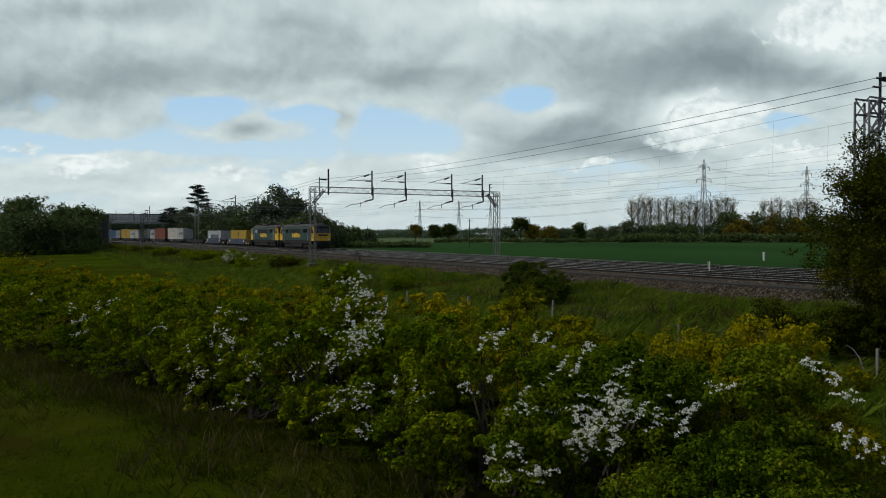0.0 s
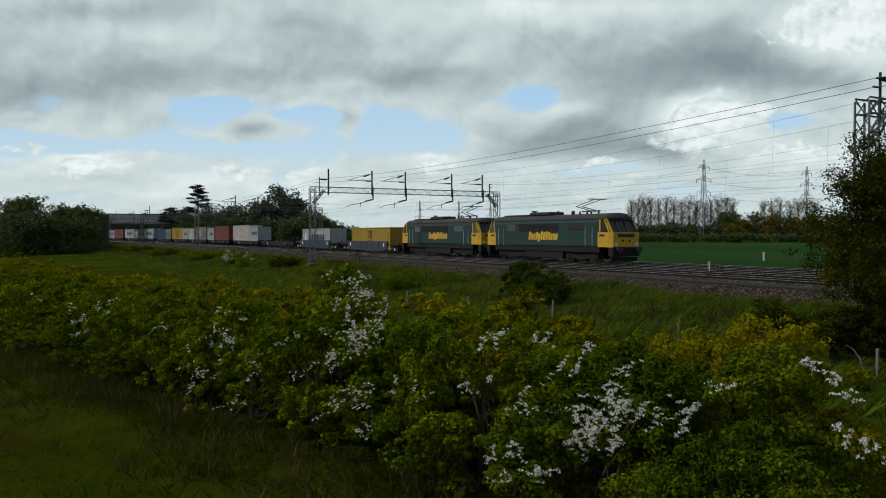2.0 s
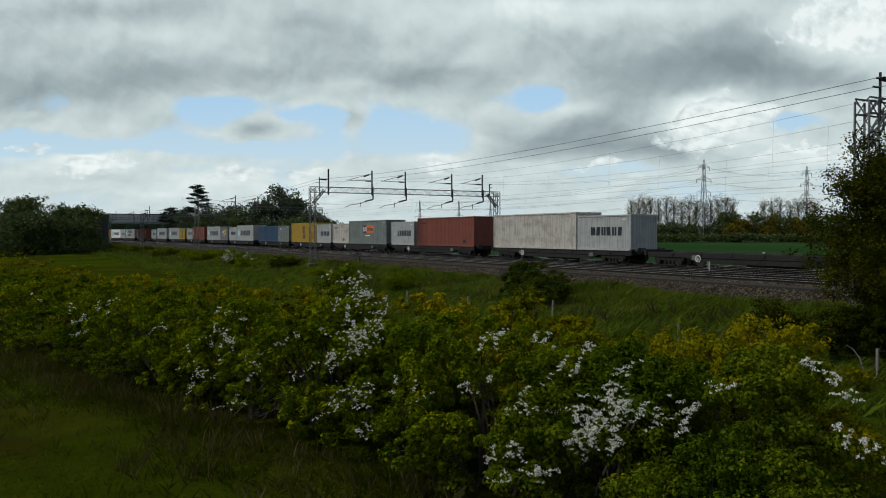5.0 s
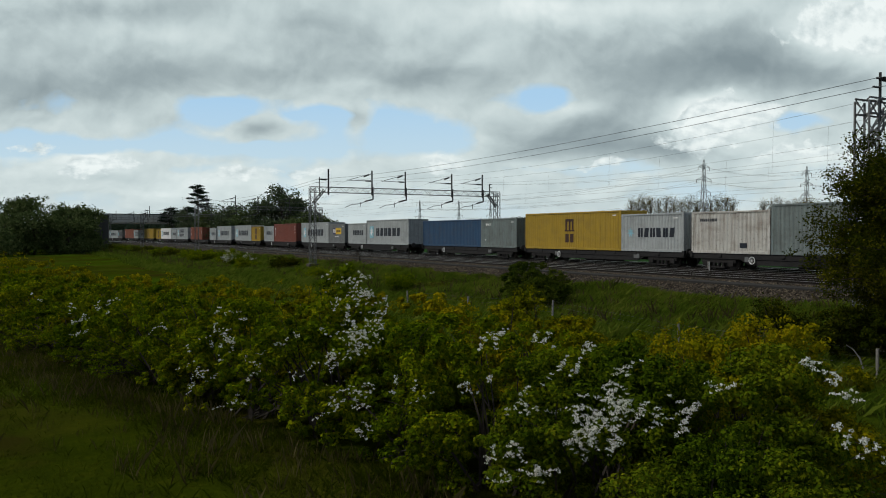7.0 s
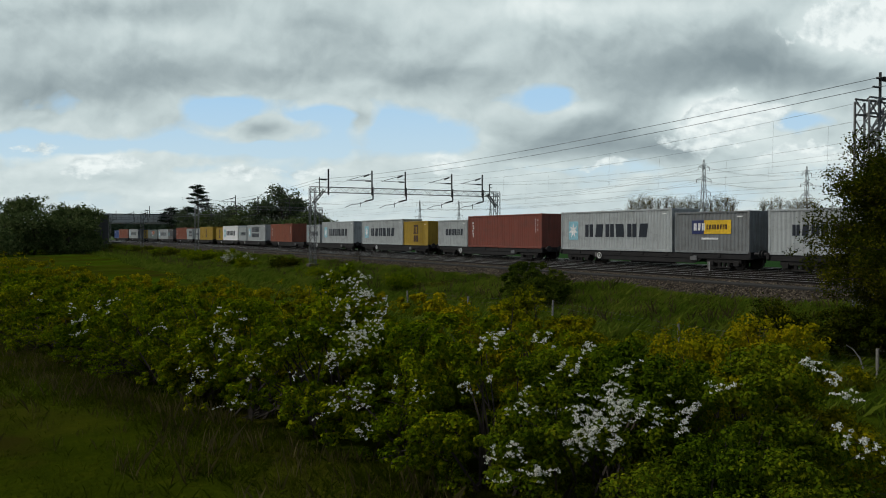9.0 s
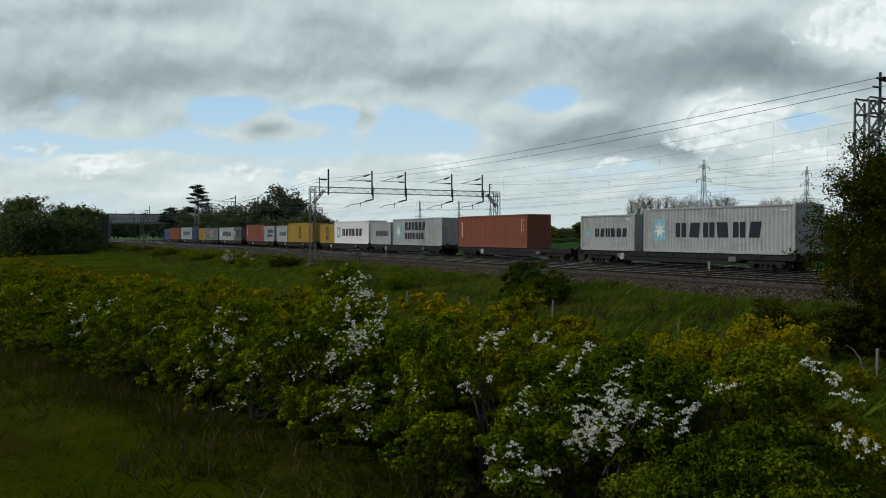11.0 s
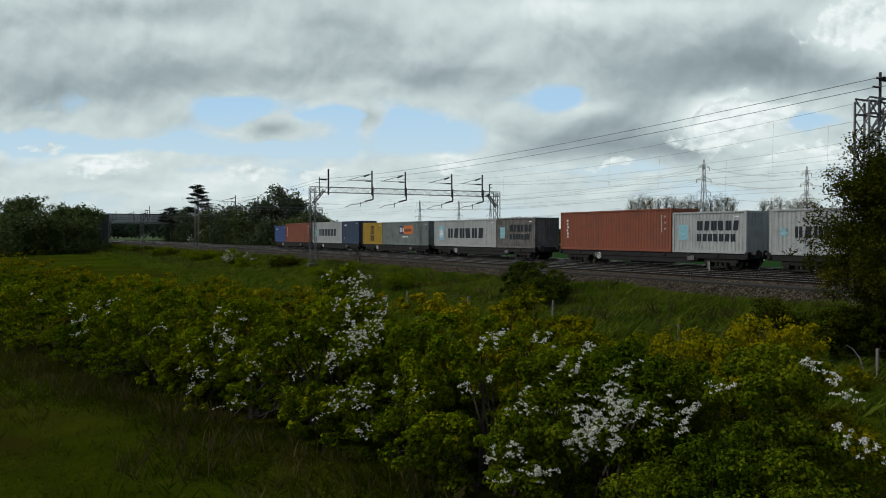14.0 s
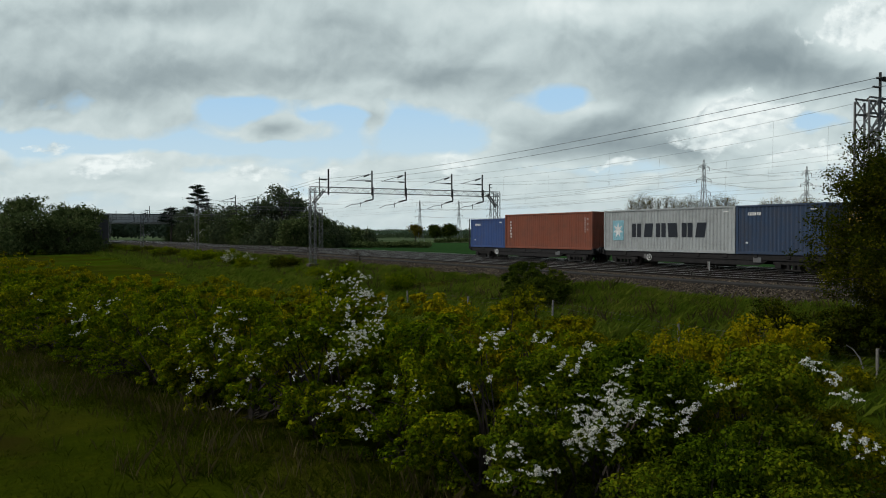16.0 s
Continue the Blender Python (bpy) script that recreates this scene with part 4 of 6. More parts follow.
def flat_wagon(u0, u1, empty=False):
    """A skeletal container wagon whose deck runs from u0 to u1."""
    L2 = (u1 - u0) / 2
    ob = thing("container_wagon", Matrix(), "black skeletal flat wagon " + ("running empty" if empty else "carrying containers"), "wagon", "wagons of the train")
    f = Geo()
    for sy in (-1, 1):
        y = sy * 1.06
        f.box(-L2, L2, y - 0.09, y + 0.09, 0.64, 0.985, 0.02)
        # deeper girder between the bogies
        f.add([(-L2 + 3.7, y - 0.05, 0.72), (-L2 + 4.6, y - 0.05, 0.34), (L2 - 4.6, y - 0.05, 0.34), (L2 - 3.7, y - 0.05, 0.72),
               (-L2 + 3.7, y + 0.05, 0.72), (-L2 + 4.6, y + 0.05, 0.34), (L2 - 4.6, y + 0.05, 0.34), (L2 - 3.7, y + 0.05, 0.72)],
              [(0, 1, 2, 3), (7, 6, 5, 4), (0, 4, 5, 1), (1, 5, 6, 2), (2, 6, 7, 3)])
    for i in range(9):
        x = -L2 + 0.15 + i * (2 * L2 - 0.3) / 8
        f.box(x - 0.12, x + 0.12, -1.2, 1.2, 0.76, 0.97, 0.02)
    part("underframe", f, WAGON, ob, "black steel underframe")
    for sx in (-1, 1):
        bogie(ob, sx * (L2 - 2.2))
        part("headstock", Geo().box(min(sx * L2, sx * (L2 - 0.2)), max(sx * L2, sx * (L2 - 0.2)), -1.25, 1.25, 0.72, 1.1, 0.03), WAGON, ob)
        part("data_plate", Geo().box(sx * (L2 - 4.6) - 0.28, sx * (L2 - 4.6) + 0.28, -1.19, -1.16, 0.52, 0.82), STEEL, ob, "grey data plate")
    # hand brake wheel and gear boxes under the side
    hb = Geo()
    for i in range(16):
        a, b = 2 * math.pi * i / 16, 2 * math.pi * (i + 1) / 16
        hb.beam((0.21 * math.cos(a), 0, 0.21 * math.sin(a)), (0.21 * math.cos(b), 0, 0.21 * math.sin(b)), 0.035)
    for i in range(4):
        a = math.pi * i / 4
        hb.beam((-0.2 * math.cos(a), 0, -0.2 * math.sin(a)), (0.2 * math.cos(a), 0, 0.2 * math.sin(a)), 0.012)
    part("brake_wheel", hb, PALE_MARK, ob, "pale round hand brake wheel").matrix_basis = pose(-L2 + 4.9, -1.24, 0.62)
    part("brake_gear", Geo().box(-1.6, 0.6, -0.75, 0.75, 0.22, 0.68, 0.04).tube((0.9, -0.5, 0.42), (2.4, -0.5, 0.42), 0.24, n=10).box(-3.4, -2.2, 0.1, 0.8, 0.26, 0.66, 0.04), GRIME, ob)
    buffers(ob, L2)
    return ride(ob, (u0 + u1) / 2)


POCKET = paint("wagon_navy_paint", (0.035, 0.055, 0.105), 0.55, 0.5)


def pocket_wagon(u0, u1):
    """A navy low-floor wagon with a sunken middle between raised ends."""
    L2 = (u1 - u0) / 2
    ob = thing("pocket_wagon", Matrix(), "navy blue pocket wagon with a container sunk in its well", "wagon", "wagons of the train")
    for sy in (-1, 1):
        y = sy * 1.30
        g = Geo()
        prof = [(-L2 + 2.9, 1.32), (-L2 + 3.2, 0.42), (-L2 + 4.2, 0.28), (L2 - 4.2, 0.28), (L2 - 3.2, 0.42), (L2 - 2.9, 1.32)]
        n = len(prof)
        g.add([(x, y - 0.05, z) for x, z in prof] + [(x, y + 0.05, z) for x, z in prof],
              [tuple(range(n)), tuple(reversed(range(n, 2 * n)))] + [(i, n + i, n + (i + 1) % n, (i + 1) % n) for i in range(n)])
        g.box(-L2 + 2.9, L2 - 2.9, y - 0.1, y + 0.1, 1.26, 1.36, 0.02).box(-L2 + 3.4, L2 - 3.4, y - 0.09, y + 0.09, 0.66, 0.74)
        for i in range(7):
            x = -L2 + 3.6 + i * (2 * L2 - 7.2) / 6
            g.box(x - 0.05, x + 0.05, y - 0.09, y + 0.09, 0.32, 1.3)
        part("side_girder", g, POCKET, ob, "navy well side")
    part("well_floor", Geo().box(-L2 + 3.0, L2 - 3.0, -1.25, 1.25, 0.26, 0.40), WAGON, ob)
    for sx in (-1, 1):
        a, b = sorted((sx * L2, sx * (L2 - 3.2)))
        part("end_deck", Geo().box(a, b, -1.2, 1.2, 0.86, 1.08, 0.03), WAGON, ob, "black raised end deck")
        part("hand_rail", Geo().rod([(sx * (L2 - 0.2), -1.15, 1.05), (sx * (L2 - 0.2), -1.15, 1.75), (sx * (L2 - 1.0), -1.15, 1.75), (sx * (L2 - 1.0), -1.15, 1.05)], 0.03), STEEL, ob)
        bogie(ob, sx * (L2 - 1.75))
        for k in (-0.6, 0.6):
            part("axlebox_cover", Geo().box(sx * (L2 - 1.75) + k - 0.12, sx * (L2 - 1.75) + k + 0.12, -1.2, -1.13, 0.32, 0.56, 0.02), PALE_MARK if k * sx > 0 else YELLOW_MARK, ob, "bright axlebox end cover")
        part("data_plate", Geo().box(sx * (L2 - 3.9) - 0.2, sx * (L2 - 3.9) + 0.2, -1.372, -1.352, 0.72, 1.15), PALE_MARK, ob, "white data plate")
    buffers(ob, L2)
    return ride(ob, (u0 + u1) / 2)


LOCO_GREEN = paint("loco_green", (0.004, 0.038, 0.033), 0.55, 0.12)
LOCO_YELLOW = paint("loco_yellow", (0.70, 0.42, 0.012), 0.45, 0.14)
LOCO_ROOF = paint("loco_roof_grey", (0.034, 0.037, 0.038), 0.8, 0.4)
GLASS = Nodes("cab_glass")
GLASS = GLASS.done(GLASS.bsdf(rgb(0.012, 0.014, 0.016), 0.06, 0.0))
LAMP = plain("head_lamp_lens", (0.7, 0.7, 0.66), 0.2)


def locomotive(u0, u1, raised):
    """A four-axle electric locomotive: box body, raked cab ends, grey roof, pantograph."""
    L2 = (u1 - u0) / 2
    ob = thing("electric_locomotive", Matrix(), "dark green electric locomotive with yellow cab ends and grey roof", "locomotive", "locomotives of the train")
    w = 1.32
    body = [(-w, 1.27), (w, 1.27), (w, 3.05), (w - 0.05, 3.25), (-w + 0.05, 3.25), (-w, 3.05)]
    part("body", Geo().sweep_x(body, [(-L2 + 1.75, 1), (L2 - 1.75, 1)]), LOCO_GREEN, ob, "dark green body side")
    roof = [(w - 0.05, 3.25), (w - 0.18, 3.48), (w - 0.55, 3.68), (0, 3.76), (-w + 0.55, 3.68), (-w + 0.18, 3.48), (-w + 0.05, 3.25)]
    part("roof", Geo().sweep_x(roof, [(-L2 + 0.85, 0.90), (-L2 + 1.3, 0.97), (-L2 + 2.2, 1), (L2 - 2.2, 1), (L2 - 1.3, 0.97), (L2 - 0.85, 0.90)]), LOCO_ROOF, ob, "grey curved roof", True)
    for sx in (-1, 1):
        # lower cab nose, slightly raked, and the windscreen band above it
        nose = Geo()
        lo = [(-w, 1.22), (w, 1.22), (w, 2.32), (-w, 2.32)]
        nose.sweep_x(lo if sx > 0 else lo, sorted([(sx * (L2 - 1.75), 1.0), (sx * (L2 - 0.5), 1.0), (sx * (L2 - 0.12), 0.90)]))
        cab = part("cab", nose, LOCO_YELLOW, ob, "yellow warning panel end")
        grey = Geo()
        for y in (-w * 0.33, w * 0.33, w * 0.95):
            grey.beam((sx * (L2 - 0.28), y * 0.93, 2.30), (sx * (L2 - 0.95), y * 0.92, 3.30), 0.08)
        grey.beam((sx * (L2 - 0.93), -w * 0.9, 3.27), (sx * (L2 - 0.93), w * 0.9, 3.27), 0.14)
        part("windscreen_frame", grey, LOCO_ROOF, ob, "grey windscreen frame")
        posts = [((sx * (L2 - 0.28), -w * 0.88, 2.30), (sx * (L2 - 0.95), -w * 0.87, 3.30), 0.11)]
        for y in (-w + 0.06, w - 0.06):
            posts += [((sx * (L2 - 0.5), y, 2.3), (sx * (L2 - 1.0), y, 3.28), 0.10), ((sx * (L2 - 1.5), y, 2.3), (sx * (L2 - 1.5), y, 3.28), 0.14)]
        for foot, head, wide in posts:
            part("windscreen_pillar", Geo().beam(foot, head, wide), LOCO_YELLOW, ob, "yellow window pillar")
        part("cab_back", Geo().box(min(sx * (L2 - 1.76), sx * (L2 - 1.55)), max(sx * (L2 - 1.76), sx * (L2 - 1.55)), -w + 0.01, w - 0.01, 2.3, 3.26), LOCO_GREEN, ob)
        gl = Geo()
        x0, x1 = sx * (L2 - 0.34), sx * (L2 - 0.98)
        gl.add([(x0, -w * 0.9, 2.32), (x0, w * 0.9, 2.32), (x1, w * 0.9, 3.26), (x1, -w * 0.9, 3.26),
                (x0 - sx * 0.04, -w * 0.9, 2.32), (x0 - sx * 0.04, w * 0.9, 2.32), (x1 - sx * 0.04, w * 0.9, 3.26), (x1 - sx * 0.04, -w * 0.9, 3.26)],
               [(0, 1, 2, 3), (7, 6, 5, 4), (0, 4, 5, 1), (2, 6, 7, 3), (1, 5, 6, 2), (0, 3, 7, 4)])
        for y in (-w + 0.03, w - 0.06):
            a, b = sorted((sx * (L2 - 1.55), sx * (L2 - 0.8)))
            gl.box(a, b, y, y + 0.03, 2.33, 3.22)
        part("cab_window", gl, GLASS, ob, "dark cab glazing")
        for y in (-0.95, 0.95):
            part("headlight", Geo().tube((sx * (L2 - 0.16), y, 1.45), (sx * (L2 - 0.06), y, 1.45), 0.13, n=12), LAMP, ob, "round head lamp")
        part("number_panel", Geo().box(min(sx * (L2 - 0.2), sx * (L2 - 0.08)), max(sx * (L2 - 0.2), sx * (L2 - 0.08)), -0.75, 0.75, 1.95, 2.2, 0.02), DARK_STEEL, ob, "dark panel across the cab front")
        for y in (-0.35, 0.3):
            part("lamp_bracket", Geo().box(min(sx * (L2 - 0.12), sx * (L2 - 0.04)), max(sx * (L2 - 0.12), sx * (L2 - 0.04)), y - 0.05, y + 0.05, 1.62, 1.78), GRIME, ob)
        part("buffer_beam", Geo().box(min(sx * (L2 - 0.6), sx * (L2 - 0.1)), max(sx * (L2 - 0.6), sx * (L2 - 0.1)), -1.25, 1.25, 0.55, 1.24, 0.04), GRIME, ob)
        part("snow_plough", Geo().box(min(sx * (L2 - 0.5), sx * (L2 - 0.3)), max(sx * (L2 - 0.5), sx * (L2 - 0.3)), -1.2, 1.2, 0.18, 0.5, 0.03), GRIME, ob)
        bogie(ob, sx * 4.95, True)
        part("cab_door", Geo().box(sx * (L2 - 2.75) - 0.3, sx * (L2 - 2.75) + 0.3, -w - 0.012, -w, 1.30, 3.02), LOCO_GREEN, ob)
        for dx in (-0.42, 0.42):
            part("hand_rail", Geo().rod([(sx * (L2 - 2.75) + dx, -w - 0.05, 1.2), (sx * (L2 - 2.75) + dx, -w - 0.05, 2.7)], 0.02), PALE_MARK, ob, "pale hand rail")
        part("cab_number", Geo().box(sx * (L2 - 1.25) - 0.3, sx * (L2 - 1.25) + 0.3, -w - 0.006, -w, 2.0, 2.16), INK, ob)
    # grille bank and windows along the side
    for x, ww in ((-4.6, 1.3), (4.6, 1.8)):
        part("side_window", Geo().box(x - ww / 2, x + ww / 2, -w - 0.008, -w + 0.02, 2.45, 3.0), GLASS, ob, "dark side window")
    for i in range(5):
        x = -2.9 + i * 1.16
        gr = part("grille", Geo().box(x - 0.54, x + 0.54, -w - 0.01, -w + 0.02, 2.4, 3.05), GRIME, ob, "dark ventilation grille")
        sl = Geo()
        for k in range(6):
            sl.box(x - 0.52, x + 0.52, -w - 0.03, -w - 0.008, 2.45 + k * 0.1, 2.49 + k * 0.1)
        part("louvre", sl, DARK_STEEL, gr)
    put, tops = Geo(), (2.34, 2.10, 2.10, 2.24, 2.10, 2.30, 2.22, 2.30, 2.22, 2.10, 2.10, 2.10)
    for i, top in enumerate(tops):
        x, low = -1.95 + i * 0.345, 1.44 if i == 4 else 1.60
        put.add([(x + (z - 1.6) * 0.22 + dx, y, z + 0.13) for y in (-w - 0.009, -w) for dx, z in ((0, low), (0.27, low), (0.27, top), (0, top))],
                [(0, 1, 2, 3), (7, 6, 5, 4), (0, 4, 5, 1), (1, 5, 6, 2), (2, 6, 7, 3), (3, 7, 4, 0)])
    part("lettering", put, YELLOW_MARK, ob, "row of yellow blocks")
    part("skirt", Geo().box(-L2 + 1.6, L2 - 1.6, -w + 0.05, w - 0.05, 0.80, 1.29, 0.03), GRIME, ob, "black solebar")
    part("equipment_box", Geo().box(-2.7, 2.7, -1.22, 1.22, 0.26, 0.9, 0.05), GRIME, ob)
    part("exhaust_cowl", Geo().tube((-3.0, 0, 3.7), (-3.0, 0, 4.1), 0.16, n=10).tube((-3.0, 0, 4.1), (-3.0, 0, 4.16), 0.26, n=10), DARK_STEEL, ob, "dark mushroom cowl")
    part("roof_hatch", Geo().box(-2.6, 0.2, -0.75, 0.75, 3.72, 4.0, 0.06), DARK_STEEL, ob, "raised roof hatch")
    part("roof_duct", Geo().box(-L2 + 2.2, -3.2, -0.7, 0.7, 3.66, 3.84, 0.06), LOCO_ROOF, ob)
    part("roof_insulator", Geo().tube((1.0, -0.4, 3.7), (1.0, -0.4, 4.05), 0.09).tube((2.0, 0.4, 3.7), (2.0, 0.4, 4.05), 0.09).tube((2.9, -0.4, 3.7), (2.9, -0.4, 4.0), 0.09), INSUL, ob)
    top = 4.86 if raised else 4.25
    knee, x0 = (3.2, 4.36 if raised else 4.12), 5.2
    pan = part("pantograph", Geo().beam((x0 - 1.6, 0, 3.96), (x0 + 0.6, 0, 3.96), 0.1), DARK_STEEL, ob, "raised pantograph")
    for y in (-0.35, 0.35):
        part("lower_arm", Geo().beam((x0, y, 3.95), (knee[0], y * 0.8, knee[1]), 0.06), DARK_STEEL, pan)
        part("upper_arm", Geo().beam((knee[0], y * 0.8, knee[1]), (x0 + 0.2, y * 0.9, top - 0.06), 0.045), DARK_STEEL, pan)
        for dx, z in ((0, 3.97), (-1.4, 3.95)):
            part("insulator", Geo().tube((x0 + dx, y, 3.7), (x0 + dx, y, z), 0.08), INSUL, pan)
    for dx in (0.05, 0.4):
        part("collector_strip", Geo().beam((x0 + dx, -0.8, top), (x0 + dx, 0.8, top), 0.06), DARK_STEEL, pan)
    buffers(ob, L2 - 0.15, 1.05)
    return ride(ob, (u0 + u1) / 2)


def build_train():
    locomotive(437.5, 455.35, True)
    locomotive(418.9, 436.6, True)
    pocket_wagon(399.4, 418.0)
    pocket_wagon(379.3, 398.2)
    container(403.45, 40, 0, "yellow", "tall", 0.42)
    container(382.85, 40, 0, "grey", "star", 0.42)
    flat_wagon(358.6, 378.4, True)
    i = 0
    pairs = [(-32.0, -13.4), (-12.3, 6.2), (7.3, 25.9), (27.0, 45.6), (49.0, 67.6), (69.0, 87.8), (90.9, 109.4), (109.8, 128.9), (132.0, 150.4), (151.5, 170.9),
             (173.6, 192.4), (194.5, 213.2), (215.6, 234.4), (235.5, 254.2), (257.6, 276.0), (277.2, 295.7), (296.2, 314.8), (315.9, 335.3), (338.6, 357.3)]
    for a, b in pairs:
        flat_wagon(a, b)
    for load in LOADS:
        container(*load)


build_train()


# ---------------------------------------------------------------- shrubs and trees
def shoots(rng, count, rx, ry, h, lift=0.25, jitter=0.18):
    """Curved stems that fan out from the base of a shrub to an uneven oval outline."""
    out = []
    lobes = [(rng.uniform(0, 2 * math.pi), math.asin(rng.uniform(-0.62, 1.0)), rng.uniform(0.78, 1.18)) for _ in range(max(9, count // 7))]
    for _ in range(count):
        la, le, lk = lobes[rng.integers(len(lobes))]
        a, e = la + rng.normal(0, 0.20), le + rng.normal(0, 0.16)
        k = lk * rng.uniform(0.80, 1.04) + abs(rng.normal(0, jitter)) * 0.35
        end = np.array([math.cos(a) * math.cos(e) * rx, math.sin(a) * math.cos(e) * ry, h * (0.42 + 0.52 * math.sin(e))]) * np.array([k, k, 0.82 + 0.18 * k])
        start = np.array([rng.normal(0, rx * 0.18), rng.normal(0, ry * 0.18), 0.0])
        mid = (start + end) / 2 + np.array([0, 0, lift * h * rng.uniform(0.2, 1.0)]) + rng.normal(0, 0.08, 3)
        t = np.linspace(0, 1, 9)[:, None]
        out.append((1 - t) ** 2 * start + 2 * t * (1 - t) * mid + t * t * end)
    return out


def blossom_faces(rng, centres, size):
    """Bunches of small white flowers: several petals faces round each centre."""
    return leaves(rng, centres, size * 0.95, 10, size * 0.9, 0.6)


def shrub(name, x, y, rx, ry, h, seed, label, stems=80, clumps=8, per=26, size=0.03, spread=0.10, mat=None, bloom=0.0, petal=0.018, group="", category="shrub"):
    rng = np.random.default_rng(seed)
    ob = thing(name, pose(x, y, ground_z(x, y) - 0.08, 0, 0, rng.uniform(0, 360)), label, category, group)
    ob.rotation_euler = (0, 0, 0)
    paths = shoots(rng, stems, rx, ry, h)
    wood = Geo()
    for p in paths[::2]:
        wood.rod([tuple(p[i]) for i in (0, 3, 5, 7, 8)], [0.035, 0.022, 0.014, 0.009, 0.004], 3)
    part("branching", wood, BARK, ob, "tangled brown stems")
    cen, tips = [], []
    for p in paths:
        f = rng.uniform(0.32, 1.0, clumps) * 8
        i = np.minimum(f.astype(int), 7)
        q = p[i] + (p[i + 1] - p[i]) * (f - i)[:, None] + rng.normal(0, spread * 0.7, (clumps, 3))
        cen.append(q)
        if rng.uniform() < bloom:
            f = rng.uniform(0.55, 1.0, 26) * 8
            i = np.minimum(f.astype(int), 7)
            tips.append(p[i] + (p[i + 1] - p[i]) * (f - i)[:, None] + rng.normal(0, spread * 0.9, (26, 3)) + np.array([-0.04, -0.06, 0.06]))
    cen = np.concatenate(cen)
    cen = cen[cen[:, 2] > 0.12]
    part("foliage", quads_mesh("foliage", leaves(rng, cen, spread, per, size), mat or HAW), None, ob)
    if tips:
        part("blossom", quads_mesh("blossom", blossom_faces(rng, np.concatenate(tips), petal), BLOSSOM), None, ob, "white may blossom in sprays")
    return ob


def tree(name, x, y, h, r, seed, label, mat, bare=0.22, leaf=0.16, clumps=420, per=16, trunk=0.25, spread=0.5, squash=1.0, category="tree", z=None, group="", bark=None):
    """A tapered trunk, forking limbs, and a crown of many small leaf clumps with gaps."""
    rng = np.random.default_rng(seed)
    h *= 1.13
    ob = thing(name, pose(x, y, (ground_z(x, y) if z is None else z) - 0.1), label, category, group)
    wood = Geo()
    wood.rod([(0, 0, 0), (0.05 * r, 0.03, h * 0.3), (-0.04 * r, 0, h * 0.6), (0, 0, h * 0.85)], [trunk, trunk * 0.75, trunk * 0.45, trunk * 0.12], 7)
    c0 = h * (bare + (1 - bare) * 0.5)
    lobes = []
    for i in range(11):
        a, e = rng.uniform(0, 6.28), rng.uniform(-0.55, 1.2)
        q = np.array([math.cos(a) * math.cos(e) * r * 0.62, math.sin(a) * math.cos(e) * r * 0.62, c0 + math.sin(e) * h * (1 - bare) * 0.32 * squash])
        lobes.append((q, r * rng.uniform(0.30, 0.52)))
        wood.rod([(0, 0, h * rng.uniform(bare * 0.8, 0.55)), tuple(q * np.array([0.5, 0.5, 0.92])), tuple(q)], [trunk * 0.35, trunk * 0.22, trunk * 0.06], 4)
    if bare < 0.1:
        for i in range(7):
            a = i * 0.9 + rng.uniform(0, 0.5)
            lobes.append((np.array([math.cos(a) * r * 0.6, math.sin(a) * r * 0.6, h * rng.uniform(0.12, 0.3)]), r * rng.uniform(0.35, 0.5)))
    part("trunk", wood, bark or BARK, ob, "trunk and limbs")
    cen = []
    for i in range(clumps):
        q, rr = lobes[i % len(lobes)]
        d = rng.normal(0, 1, 3)
        d /= np.linalg.norm(d)
        cen.append(q + d * rr * rng.uniform(0.45, 1.12) * np.array([1, 1, 0.8]))
    part("crown", quads_mesh("crown", leaves(rng, np.array(cen), spread * rng.uniform(0.5, 1.1, len(cen)), per, leaf), mat), None, ob, "uneven leafy crown")
    return ob


HEDGE_LABEL = "overgrown green hawthorn bush in the field hedge"
HEDGE_BLOOM = "overgrown hawthorn bush with sprays of white blossom"


def hedge_point(k, back):
    """A point k metres along the field hedge from its bend nearest the eye, set back from its front."""
    return (-0.8 + 0.69 * k + 0.73 * back, 13.4 - 0.73 * k + 0.69 * back)


def tufts(rng, centres, radii, per, size):
    """Leaves on rounded tufts, each leaf facing outwards and a little up: (n, 4, 3)."""
    c = np.repeat(np.asarray(centres, float), per, axis=0)
    r = np.repeat(np.asarray(radii, float), per)[:, None]
    d = rng.normal(0, 1, c.shape) + np.array([0, 0, 0.35])
    d /= np.linalg.norm(d, axis=1)[:, None]
    c = c + d * r * rng.uniform(0.55, 1.08, (len(c), 1)) * np.array([1, 1, 0.72])
    nrm = d + rng.normal(0, 0.42, c.shape) + np.array([0, 0, 0.30])
    nrm /= np.linalg.norm(nrm, axis=1)[:, None]
    a = np.cross(nrm, rng.normal(0, 1, c.shape))
    a /= np.linalg.norm(a, axis=1)[:, None] + 1e-9
    b = np.cross(nrm, a)
    k = size * rng.uniform(0.6, 1.35, len(c))[:, None]
    n = nrm * k * 0.2
    return np.stack([c - a * k, c - b * k * 0.6 + n, c + a * k, c + b * k * 0.6 + n], axis=1)


